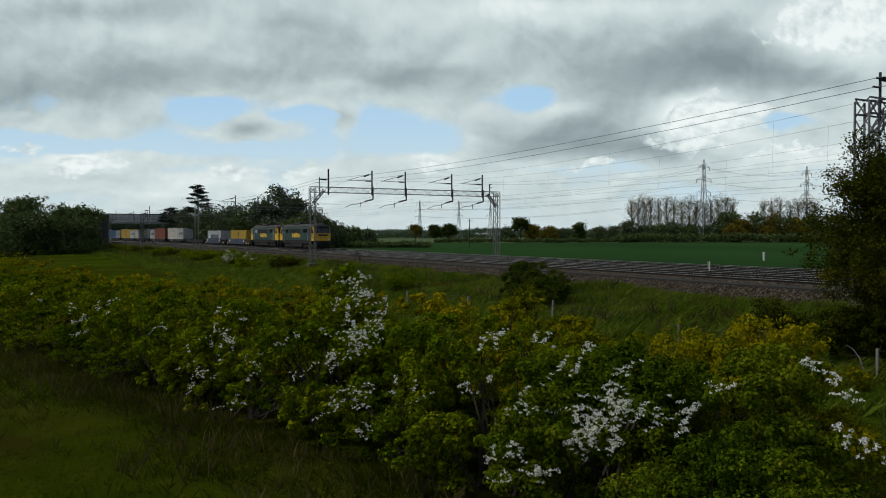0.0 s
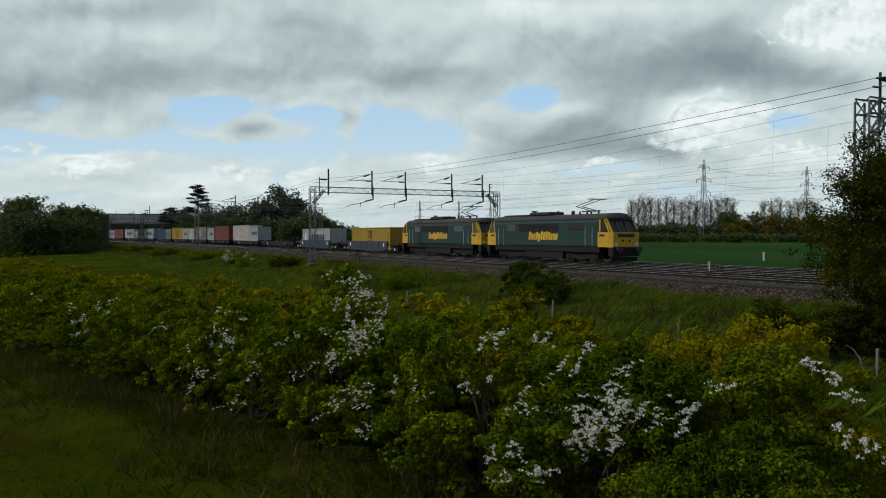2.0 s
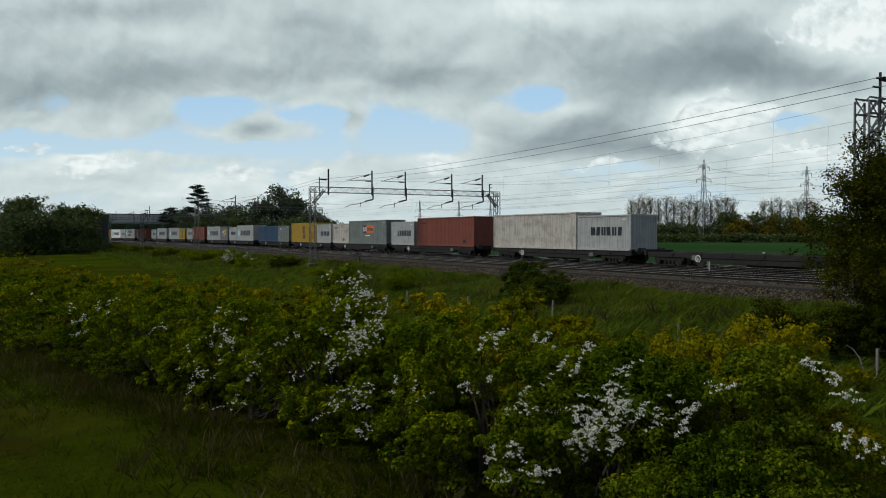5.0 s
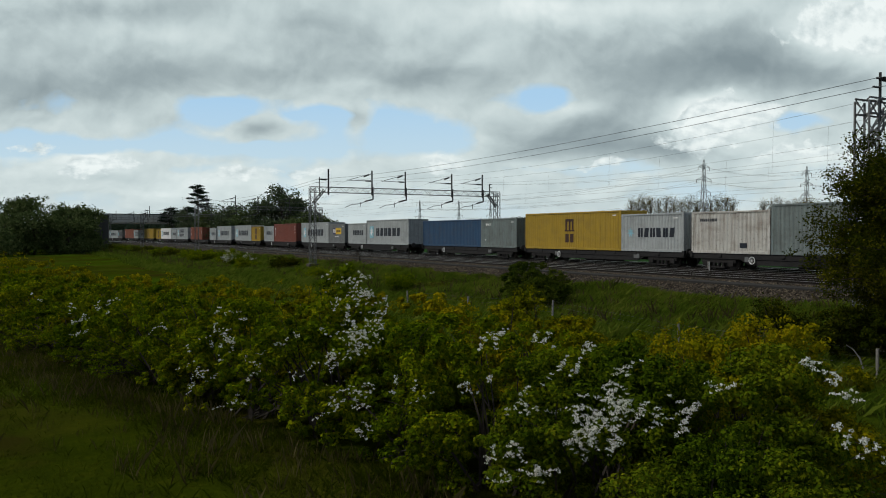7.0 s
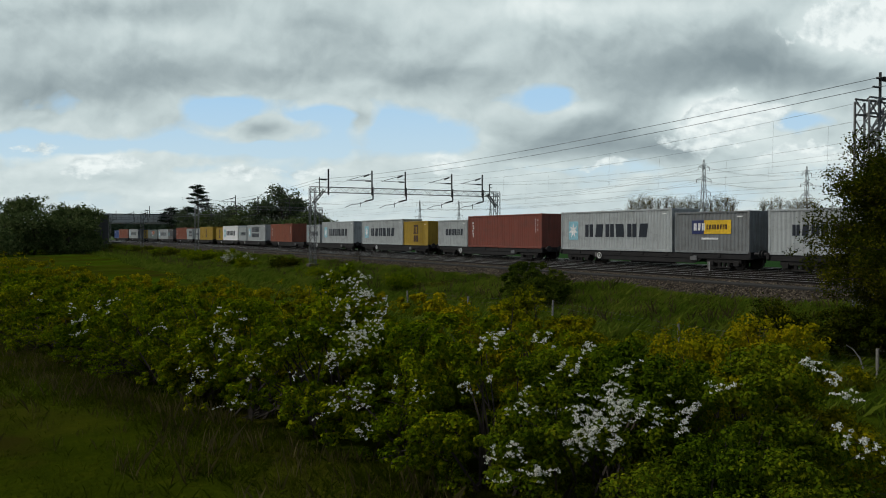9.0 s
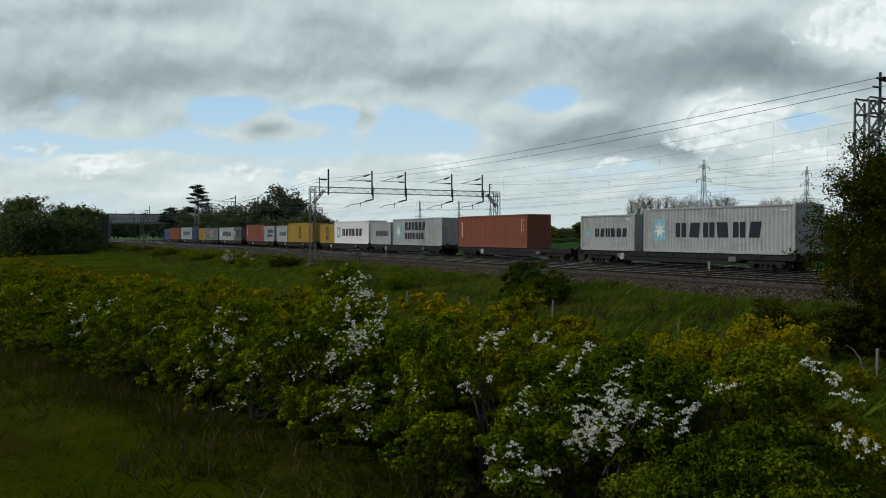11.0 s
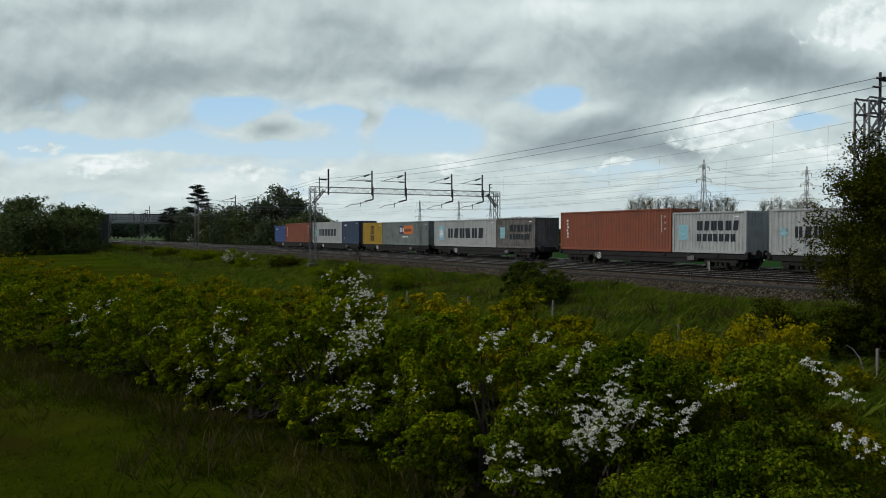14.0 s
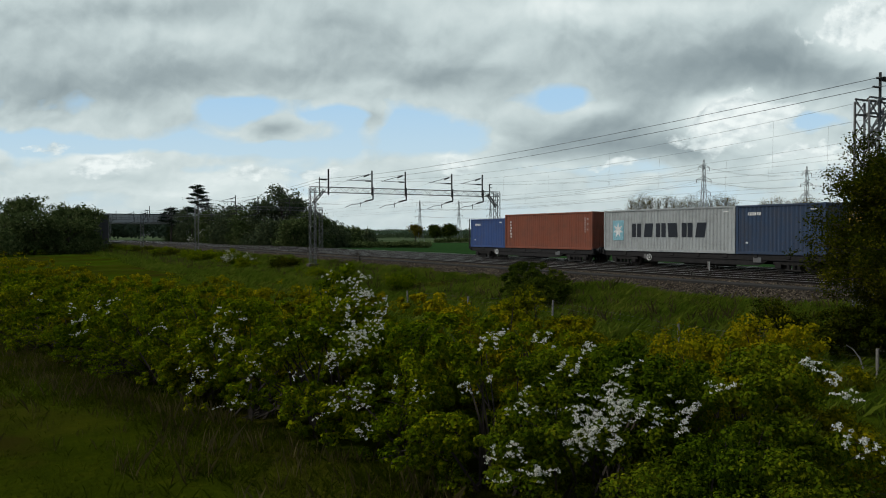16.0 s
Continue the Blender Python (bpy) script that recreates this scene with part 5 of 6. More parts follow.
def hedge_bush(x, y, r, h, seed, label, near, mat, bloom, group, name="hawthorn_bush"):
    """A hedge bush: fanned stems, leafy tufts all over an uneven dome, sprigs standing out of it."""
    rng = np.random.default_rng(seed)
    ob = thing(name, pose(x, y, ground_z(x, y) - 0.08), label, "shrub", group)
    paths = shoots(rng, 60, r, r, h)
    wood = Geo()
    for p in paths[::2]:
        wood.rod([tuple(p[i]) for i in (0, 3, 5, 7, 8)], [0.035, 0.022, 0.014, 0.009, 0.004], 3)
    part("branching", wood, BARK, ob, "tangled brown stems")
    # great rounded boughs with hollows between them, each set all over with tufts
    boughs = 30
    az, el = rng.uniform(0, 2 * math.pi, boughs), np.arcsin(np.linspace(-0.92, 1.0, boughs))
    k = rng.uniform(0.66, 0.98, boughs)
    hub = np.stack([np.cos(az) * np.cos(el) * r * k, np.sin(az) * np.cos(el) * r * k, h * (0.44 + 0.45 * np.sin(el) * k)], 1)
    each = int(8 + 6 * near)
    d = rng.normal(0, 1, (boughs * each, 3)) + np.array([0, 0, 0.35])
    d /= np.linalg.norm(d, axis=1)[:, None]
    girth = np.repeat(rng.uniform(0.26, 0.52, boughs) * (0.7 + 0.3 * r / 1.8), each)[:, None]
    cen = np.repeat(hub, each, axis=0) + d * girth * np.array([1.15, 1.15, 0.7])
    cen = cen[cen[:, 2] > 0.1]
    rad = rng.uniform(0.07, 0.23, len(cen))
    size = 0.046 - 0.021 * near
    body = tufts(rng, cen, rad, int(72 + 100 * near), size)
    # upright sprigs of new growth round the top and front
    sp = [p[5:] + rng.normal(0, 0.03, (4, 3)) + np.array([0, 0, 0.10]) for p in paths]
    sprigs = leaves(rng, np.concatenate(sp), 0.055, int(14 + 8 * near), size * 0.9)
    part("foliage", quads_mesh("foliage", np.concatenate([body, sprigs]), mat), None, ob)
    if bloom:
        m = cen[(cen[:, 1] < 0.2 * r) | (cen[:, 2] > h * 0.7)]
        tips = np.repeat(m, 7, axis=0) + rng.normal(0, 0.13, (len(m) * 7, 3)) + np.array([0, -0.10, 0.10])
        part("blossom", quads_mesh("blossom", blossom_faces(rng, tips[rng.uniform(size=len(tips)) < bloom], 0.019), BLOSSOM), None, ob, "white may blossom in sprays")
    return ob


def build_hedge():
    g = "bushes of the field hedge"
    # along, back, half width, height, share of tufts in flower, leaf colour
    front = [(5.9, 0.0, 1.15, 1.75, 0, 2), (5.3, 1.25, 1.35, 2.75, 0, 2), (3.2, 1.5, 1.5, 2.65, 0, 2), (0.9, 1.6, 1.7, 2.75, 0, 0), (-1.6, 1.7, 1.7, 2.85, 0, 0), (-4.2, 1.7, 1.8, 2.9, 0, 0),
             (-7.0, 1.7, 1.8, 2.7, 0, 0), (-9.8, 1.8, 1.9, 2.75, 0, 0), (-12.8, 1.8, 1.9, 2.6, 0, 0), (-15.8, 1.9, 2.0, 2.7, 0, 0), (-19.0, 1.9, 2.1, 2.6, 0, 0)]
    back = [(4.6, 3.1, 1.6, 2.9, 0, 1), (2.2, 3.7, 1.8, 2.6, 0, 1), (-0.6, 3.9, 1.9, 3.0, 0, 1), (-3.4, 3.8, 1.8, 3.0, 0, 1), (-5.2, 2.8, 1.05, 3.5, 0.15, 0),
            (-8.2, 4.0, 1.7, 2.8, 0, 1), (-10.6, 4.0, 1.9, 2.8, 0, 1), (-13.6, 4.0, 2.0, 2.8, 0, 1), (-17.6, 4.2, 2.2, 2.75, 0, 1)]
    end = [(-22.5, 1.9, 2.2, 2.8, 0, 0), (-26.2, 2.0, 2.4, 2.8, 0, 0), (-30.5, 2.0, 2.5, 2.9, 0, 0), (-22.0, 4.2, 2.5, 2.75, 0, 1), (-27.5, 4.5, 2.8, 2.75, 0, 1), (-33.5, 4.0, 3.0, 3.4, 0, 1), (-37.5, 2.4, 2.8, 3.5, 0, 1)]
    bushes = []
    for i, (k, b, r, h, bl, young) in enumerate(front + back + end):
        x, y = hedge_point(k, b)
        near = max(0.0, min(1.0, (18 - y) / 9))
        tall = h + 0.28 + 0.12 * near
        bushes.append(hedge_bush(x, y, r * 1.10, tall, 100 + i, HEDGE_BLOOM if bl or (k, b) in ((3.2, 1.5), (5.3, 1.25), (-4.2, 1.7), (-7.0, 1.7)) else HEDGE_LABEL, near, (HAW, HAW_Y, HAW_FRESH)[young], bl, g))
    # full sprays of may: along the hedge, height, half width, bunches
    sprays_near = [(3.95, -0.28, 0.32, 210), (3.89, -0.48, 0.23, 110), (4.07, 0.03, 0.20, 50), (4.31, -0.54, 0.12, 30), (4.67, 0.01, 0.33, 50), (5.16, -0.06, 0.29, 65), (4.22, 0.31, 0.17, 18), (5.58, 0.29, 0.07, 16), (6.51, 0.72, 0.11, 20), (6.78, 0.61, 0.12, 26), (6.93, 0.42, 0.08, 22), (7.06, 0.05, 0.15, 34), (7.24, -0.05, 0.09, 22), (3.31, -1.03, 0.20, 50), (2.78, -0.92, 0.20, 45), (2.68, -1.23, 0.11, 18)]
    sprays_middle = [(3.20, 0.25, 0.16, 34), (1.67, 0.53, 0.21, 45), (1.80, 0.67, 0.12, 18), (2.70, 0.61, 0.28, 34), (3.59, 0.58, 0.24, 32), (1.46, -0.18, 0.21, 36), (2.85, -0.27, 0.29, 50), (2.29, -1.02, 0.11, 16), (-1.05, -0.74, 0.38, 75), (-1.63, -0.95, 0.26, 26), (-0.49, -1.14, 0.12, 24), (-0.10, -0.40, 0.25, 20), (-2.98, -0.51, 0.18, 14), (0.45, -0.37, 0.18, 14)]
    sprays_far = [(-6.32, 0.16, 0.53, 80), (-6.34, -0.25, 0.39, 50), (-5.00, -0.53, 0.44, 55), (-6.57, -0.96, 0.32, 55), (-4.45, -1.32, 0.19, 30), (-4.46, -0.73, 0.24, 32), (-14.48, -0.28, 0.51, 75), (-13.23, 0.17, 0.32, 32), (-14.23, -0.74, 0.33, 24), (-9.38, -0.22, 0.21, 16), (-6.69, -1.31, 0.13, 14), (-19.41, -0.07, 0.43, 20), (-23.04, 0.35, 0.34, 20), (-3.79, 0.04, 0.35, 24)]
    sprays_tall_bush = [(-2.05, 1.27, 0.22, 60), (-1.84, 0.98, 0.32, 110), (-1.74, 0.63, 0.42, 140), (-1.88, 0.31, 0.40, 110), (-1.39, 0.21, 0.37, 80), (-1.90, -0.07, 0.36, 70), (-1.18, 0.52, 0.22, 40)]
    rng = np.random.default_rng(55)
    eye = np.array([0, 0, 2.15])
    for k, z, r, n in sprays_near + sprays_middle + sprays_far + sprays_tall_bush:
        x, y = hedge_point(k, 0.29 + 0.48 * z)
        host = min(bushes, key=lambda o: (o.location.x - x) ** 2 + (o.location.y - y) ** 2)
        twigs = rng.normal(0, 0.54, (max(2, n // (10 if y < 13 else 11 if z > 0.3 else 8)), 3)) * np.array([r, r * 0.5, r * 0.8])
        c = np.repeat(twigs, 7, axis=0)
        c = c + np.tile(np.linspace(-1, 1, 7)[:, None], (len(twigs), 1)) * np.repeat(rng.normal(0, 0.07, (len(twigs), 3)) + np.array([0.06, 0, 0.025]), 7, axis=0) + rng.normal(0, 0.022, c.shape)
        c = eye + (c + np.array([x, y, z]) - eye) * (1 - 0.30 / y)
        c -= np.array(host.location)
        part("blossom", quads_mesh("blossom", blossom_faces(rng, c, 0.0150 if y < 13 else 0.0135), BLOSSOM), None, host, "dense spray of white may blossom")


build_hedge()

hedge_bush(*on_line(-2.4, -12.9).xy, 1.75, 2.35, 201, "dark green spreading elder bush on the railway bank", 0.2, ELDER, 0, "", "elder_bush")
hedge_bush(*on_line(-0.4, -14.0).xy, 1.5, 1.5, 207, "low dark elder bush at the foot of the bank", 0.2, ELDER, 0, "", "elder_bush")
shrub("hawthorn_bush", *on_line(-66.5, -13.6).xy, 2.0, 1.6, 2.3, 202, "small hawthorn covered in white blossom on the bank", 70, 8, 14, 0.08, 0.16, HAW, 0.35, 0.045)
shrub("bramble", *on_line(-72, -13.0).xy, 2.6, 2.0, 1.5, 203, "low green bramble on the railway bank", 60, 8, 14, 0.09, 0.18, HAW)
shrub("bramble", *on_line(-84, -13.4).xy, 3.4, 2.2, 1.6, 204, "low green bramble on the railway bank", 60, 8, 14, 0.10, 0.2, HAW)

for _i, (_s, _o, _r) in enumerate([(-98, -13.5, 2.6), (-112, -14.5, 3.0), (-128, -12.8, 2.8), (-150, -14.0, 3.4), (-172, -13.2, 3.2), (-192, -14.2, 3.0), (-58, -15.0, 2.0), (-49, -13.0, 1.6), (-34, -15.2, 1.8), (14, -13.4, 1.2), (-16, -14.6, 1.4)]):
    shrub("bramble", *on_line(_s, _o).xy, _r, _r * 0.8, 1.25, 210 + _i, "low olive-green bramble on the railway bank", 50, 7, 13, 0.09 if _s < -40 else 0.055, 0.18, BIG_HAW if _i % 2 else HAW)


def right_tree():
    """The dark hawthorn tree at the foot of the bank, wide and leafy to the ground."""
    rng = np.random.default_rng(77)
    x, y = 14.55, 24.6
    ob = thing("hawthorn_tree", pose(x, y, ground_z(x, y) - 0.1), "dark leafy hawthorn tree beside the railway fence", "tree")
    wood, cen = Geo(), []
    wood.rod([(0, 0, 0), (0.1, 0.05, 1.6), (-0.15, 0, 3.2), (-0.1, 0, 5.2), (0, 0, 7.2)], [0.24, 0.2, 0.15, 0.09, 0.03], 8)
    for i in range(330):
        z0 = rng.uniform(0.3, 6.6)
        a = rng.uniform(0, 6.28)
        reach = (3.35 - 0.25 * abs(z0 - 3.0) ** 1.5) * rng.uniform(0.6, 1.1)
        end = np.array([math.cos(a) * reach, math.sin(a) * reach, z0 + rng.uniform(-0.5, 0.9)])
        st = np.array([0.0, 0.0, z0 * 0.8])
        mid = (st + end) / 2 + np.array([0, 0, 0.35])
        t = np.linspace(0, 1, 7)[:, None]
        p = (1 - t) ** 2 * st + 2 * t * (1 - t) * mid + t * t * end
        wood.rod([tuple(q) for q in p[::2]], [0.05, 0.03, 0.018, 0.006], 3)
        f = rng.uniform(0.35, 1.0, 11) * 6
        j = np.minimum(f.astype(int), 5)
        cen.append(p[j] + (p[j + 1] - p[j]) * (f - j)[:, None] + rng.normal(0, 0.12, (11, 3)))
    part("trunk", wood, BARK, ob, "trunk and spreading limbs")
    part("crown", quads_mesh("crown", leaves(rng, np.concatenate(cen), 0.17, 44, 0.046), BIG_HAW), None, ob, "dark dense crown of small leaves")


right_tree()
# Dark bush added to stand in for shaded grass and hedge below the tree.
hedge_bush(13.5, 25.0, 1.9, 1.7, 208, "low dark bush standing in for shade and hedge below the tree", 0.0, BIG_HAW, 0, "", "bramble")


def at_bearing(px, depth):
    """Plan position from a bearing across the view and a distance ahead."""
    return ((px - 784) / 1436.6 * depth, depth)


def build_woods():
    # wood beside the bridge
    for i, (px, d, h, r) in enumerate([(-60, 190, 14.5, 7), (10, 196, 13.0, 6.5), (48, 188, 12.2, 6), (88, 196, 11.4, 6), (122, 190, 10.6, 5), (150, 196, 10.2, 4.8), (60, 176, 9.0, 6), (120, 178, 7.6, 5), (10, 172, 8.2, 6), (148, 186, 7.6, 3.4), (-20, 160, 7.5, 6)]):
        tree("wood_tree", *at_bearing(px, d), h, r, 300 + i, "dark broad-leaved tree in a wood by the bridge", WOOD_LEAF, 0.08, 0.26, 420, 15, 0.3, 0.75, 1.15, group="wood by the bridge")
    # trees and scrub beyond the line
    items = [("oak_tree", 500, 168, 12.6, 4.3, FAR_LEAF, "tall broad-leaved tree beyond the railway"), ("oak_tree", 520, 172, 10.0, 4.5, FAR_LEAF, "broad-leaved tree beyond the railway"),
             ("scrub_tree", 470, 170, 9.2, 4.6, FAR_LEAF, "bushy tree in scrub beyond the railway"), ("scrub_tree", 440, 178, 8.4, 4.6, WOOD_LEAF, "bushy tree in scrub beyond the railway"),
             ("scrub_tree", 408, 188, 8.6, 5.0, FAR_LEAF, "bushy tree in scrub beyond the railway"), ("scrub_tree", 378, 208, 8.8, 5.0, WOOD_LEAF, "bushy tree in scrub beyond the railway"),
             ("scrub_tree", 340, 232, 9.5, 5.0, FAR_LEAF, "bushy tree in scrub beyond the railway"), ("scrub_tree", 552, 160, 6.6, 4.0, WOOD_LEAF, "low tree in scrub beyond the railway"),
             ("scrub_tree", 585, 170, 5.2, 3.6, FAR_LEAF, "low tree in scrub beyond the railway"), ("scrub_tree", 520, 156, 5.6, 3.8, WOOD_LEAF, "low tree in scrub beyond the railway"),
             ("scrub_tree", 480, 164, 5.4, 4.0, FAR_LEAF, "low tree in scrub beyond the railway"), ("scrub_tree", 445, 176, 5.6, 4.0, WOOD_LEAF, "low tree in scrub beyond the railway"),
             ("scrub_tree", 405, 190, 5.8, 4.2, FAR_LEAF, "low tree in scrub beyond the railway"), ("scrub_tree", 318, 250, 8.0, 4.5, WOOD_LEAF, "bushy tree in scrub beyond the railway")]
    for i, (nm, px, d, h, r, mat, lab) in enumerate(items):
        tree(nm, *at_bearing(px, d), h, r, 340 + i, lab, mat, 0.06 if h < 12 else 0.2, 0.24, 420 if h < 12 else 260, 15, 0.28, 0.65, 1.1, group="scrub beyond the line")
    shrub("hawthorn_bush", *at_bearing(362, 216), 3.6, 3.4, 6.6, 371, "large hawthorn with pale blossom beyond the railway", 70, 8, 14, 0.16, 0.3, WOOD_LEAF, 0.30, 0.10)
    shrub("hawthorn_bush", *at_bearing(432, 180), 2.6, 2.6, 5.2, 372, "hawthorn with pale blossom beyond the railway", 60, 8, 14, 0.14, 0.26, WOOD_LEAF, 0.3, 0.09)


build_woods()


def pine(px, d, h, seed):
    """A Scots pine: bare stem and flat dark plates of needles."""
    rng = np.random.default_rng(seed)
    x, y = at_bearing(px, d)
    ob = thing("pine_tree", pose(x, y, ground_z(x, y)), "dark pine tree with flat tiers of needles", "tree")
    wood, cen = Geo(), []
    wood.rod([(0, 0, 0), (0.1, 0, h * 0.5), (0, 0, h * 0.97)], [0.32, 0.24, 0.06], 7)
    for i in range(26):
        z = h * (0.55 + 0.44 * i / 25)
        reach = (3.6 - 2.6 * max(0, (z / h - 0.72)) / 0.28) * rng.uniform(0.55, 1.1)
        a = rng.uniform(0, 6.28)
        e = np.array([math.cos(a) * reach, math.sin(a) * reach, z + 0.25])
        wood.rod([(0, 0, z - 0.3), tuple(e)], [0.08, 0.03], 4)
        for f in (0.45, 0.7, 0.9, 1.0):
            cen.append(np.array([0, 0, z]) * (1 - f) + e * f + rng.normal(0, 0.2, 3) * np.array([1, 1, 0.3]))
    part("trunk", wood, BARK, ob, "straight dark trunk")
    part("crown", quads_mesh("crown", leaves(rng, np.array(cen), 0.50, 60, 0.17, 0.26), PINE_LEAF), None, ob, "flat dark tiers of needles")


pine(350, 225, 16.3, 401)
pine(303, 245, 10.6, 402)
pine(322, 250, 10.2, 403)


def bare_tree(x, y, h, seed, group):
    """A tall poplar-like tree with hardly a leaf: upright, finely forked branches."""
    rng = np.random.default_rng(seed)
    ob = thing("poplar_tree", pose(x, y, ground_z(x, y)), "tall almost leafless poplar with upright branches", "tree", group)
    w, cen = Geo(), []
    w.rod([(0, 0, 0), (rng.normal(0, 0.2), 0, h * 0.5), (rng.normal(0, 0.4), 0, h)], [0.32, 0.2, 0.03], 5)
    for i in range(78):
        z = h * rng.uniform(0.2, 0.9)
        a = rng.uniform(0, 6.28)
        ln = h * rng.uniform(0.14, 0.30) * (1.2 - z / h * 0.6)
        lean = rng.uniform(0.25, 0.95)
        e = Vector((math.cos(a) * ln * lean, math.sin(a) * ln * lean, z + ln))
        b = Vector((0, 0, z))
        w.rod([b, b.lerp(e, 0.5) + Vector((math.cos(a), math.sin(a), 0)) * ln * 0.06, e], [0.07, 0.045, 0.015], 3)
        for j in range(4):
            t = rng.uniform(0.4, 1.0)
            q = b.lerp(e, t)
            r = q + Vector((rng.normal(0, 0.8), rng.normal(0, 0.8), rng.uniform(0.3, 1.5)))
            w.rod([q, r], [0.032, 0.012], 3)
            cen.append(tuple(r))
    part("branching", w, BARK_PALE, ob, "pale grey branching")
    part("leafing", quads_mesh("leafing", leaves(rng, np.array(cen), 0.45, 5, 0.15), YEL_LEAF), None, ob, "sparse opening leaves")["kind"] = "stuff"


def build_far():
    g = "poplar row across the field"
    for i, px in enumerate([1118, 1130, 1141, 1152, 1166, 1180, 1192, 1206, 1219, 1232, 1246, 1258, 1271, 1284, 1296]):
        rng = random.Random(i)
        bare_tree(*at_bearing(px, 345 + rng.uniform(-8, 8)), 17.6 + rng.uniform(-1.2, 1.2) - (1.5 if px < 1130 or px > 1285 else 0), 500 + i, g)
    for i, px in enumerate([1352, 1366, 1380, 1398, 1412, 1428, 1442]):
        bare_tree(*at_bearing(px, 350), 16.6 + (i % 3) * 0.6, 530 + i, g)
    fields = [(1112, 336, 8.0, 4.5, FAR_LEAF), (1140, 338, 6.5, 4.5, FAR_LEAF), (1165, 338, 6.8, 4.5, WOOD_LEAF), (1190, 336, 7.0, 4.5, FAR_LEAF), (1215, 338, 6.5, 4.0, WOOD_LEAF),
              (1262, 338, 7.5, 4.5, FAR_LEAF), (1290, 336, 12.2, 5.5, WOOD_LEAF), (1312, 332, 9.0, 4.6, YEL_LEAF), (1300, 325, 6.0, 4.0, YEL_LEAF), (1335, 335, 12.0, 5.5, WOOD_LEAF), (1362, 330, 10.5, 5.0, YEL_LEAF),
              (1385, 328, 10.0, 5.5, WOOD_LEAF), (1410, 325, 9.0, 5.0, YEL_LEAF), (1440, 328, 10.5, 6.0, WOOD_LEAF), (1475, 325, 11, 6, WOOD_LEAF), (1510, 325, 11, 6, WOOD_LEAF), (1560, 325, 11, 7, WOOD_LEAF), (1610, 325, 11, 7, WOOD_LEAF),
              (1085, 345, 6.0, 4.0, FAR_LEAF), (1060, 350, 5.5, 4.0, FAR_LEAF), (1025, 360, 8.5, 2.4, TREE_LEAF), (1000, 350, 5.5, 4.0, FAR_LEAF), (970, 345, 6.0, 3.6, YEL_LEAF), (943, 340, 7.0, 3.0, YEL_LEAF), (921, 335, 9.6, 3.4, TREE_LEAF),
              (900, 345, 5.5, 3.5, FAR_LEAF), (735, 330, 6.4, 2.2, YEL_LEAF), (770, 325, 6.4, 1.9, TREE_LEAF), (795, 325, 6.4, 2.8, TREE_LEAF), (650, 290, 4.2, 2.5, FAR_LEAF), (625, 280, 5.0, 3.5, WOOD_LEAF), (602, 230, 5.2, 3.5, WOOD_LEAF)]
    for i, (px, d, h, r, mat) in enumerate(fields):
        lab = {"far_woodland": "grey-green tree in the field hedge", "woodland_leaves": "dark green tree across the field", "spring_oak_leaves": "yellow-green spring tree across the field", "tree_leaves": "dark round-headed tree across the field"}[mat.name]
        tree("field_tree", *at_bearing(px, d), h, r, 560 + i, lab, mat, 0.05 if (h < 9 and not 700 < px < 830) or px > 1280 else 0.25, 0.36, 260, 13, 0.25, 0.85, 1.1, group="trees across the field")
    # hedges and wooded rises in the distance
    rng = np.random.default_rng(9)

    def band(name, px0, px1, d0, d1, h0, h1, count, leaf, label, mat, z0=-1.0):
        c = []
        for i in range(count):
            t = rng.uniform()
            d = d0 + (d1 - d0) * rng.uniform()
            x, y = at_bearing(px0 + (px1 - px0) * t, d)
            top = (h0 + (h1 - h0) * abs(noise.noise((t * 9, d * 0.01, 2.2)))) * rng.uniform(0.1, 1.0) ** 0.6
            c.append((x, y, z0 + top))
        tagged(new(name, quads_mesh(name, leaves(rng, np.array(c), leaf * 1.6, 9, leaf, 0.6), mat)), label, "hedgerow", kind="stuff")

    band("field_hedge", 770, 1110, 318, 322, 1.0, 2.0, 1300, 0.30, "dark trimmed hedge along the far side of the field", WOOD_LEAF)
    band("field_hedge", 1090, 1650, 318, 326, 2.6, 4.0, 1700, 0.45, "dark hedge along the far side of the field", WOOD_LEAF)
    band("field_hedge", 610, 760, 190, 194, 1.0, 1.8, 500, 0.25, "low hedge between fields", WOOD_LEAF)
    band("distant_wood", 540, 1150, 620, 700, 1.5, 4.2, 2600, 0.55, "grey-green wooded rise in the distance", FAR_LEAF, -0.6)
    band("distant_wood", 520, 1180, 1100, 1250, 6.5, 13, 3200, 1.1, "wooded rise on the horizon, leaf colour paled for haze", HAZE_LEAF, 0.0)
    band("distant_wood", 320, 560, 330, 380, 4, 9, 1300, 0.8, "dark wood behind the scrub", WOOD_LEAF, -1.0)
    band("distant_wood", 100, 330, 420, 480, 9, 15, 2600, 0.8, "wood seen under the bridge, leaf colour paled for haze", HAZE_LEAF, -1.0)
    band("distant_wood", 1150, 1700, 430, 470, 6, 12, 1500, 0.8, "dark wood behind the poplars", FAR_LEAF, -0.5)


build_far()


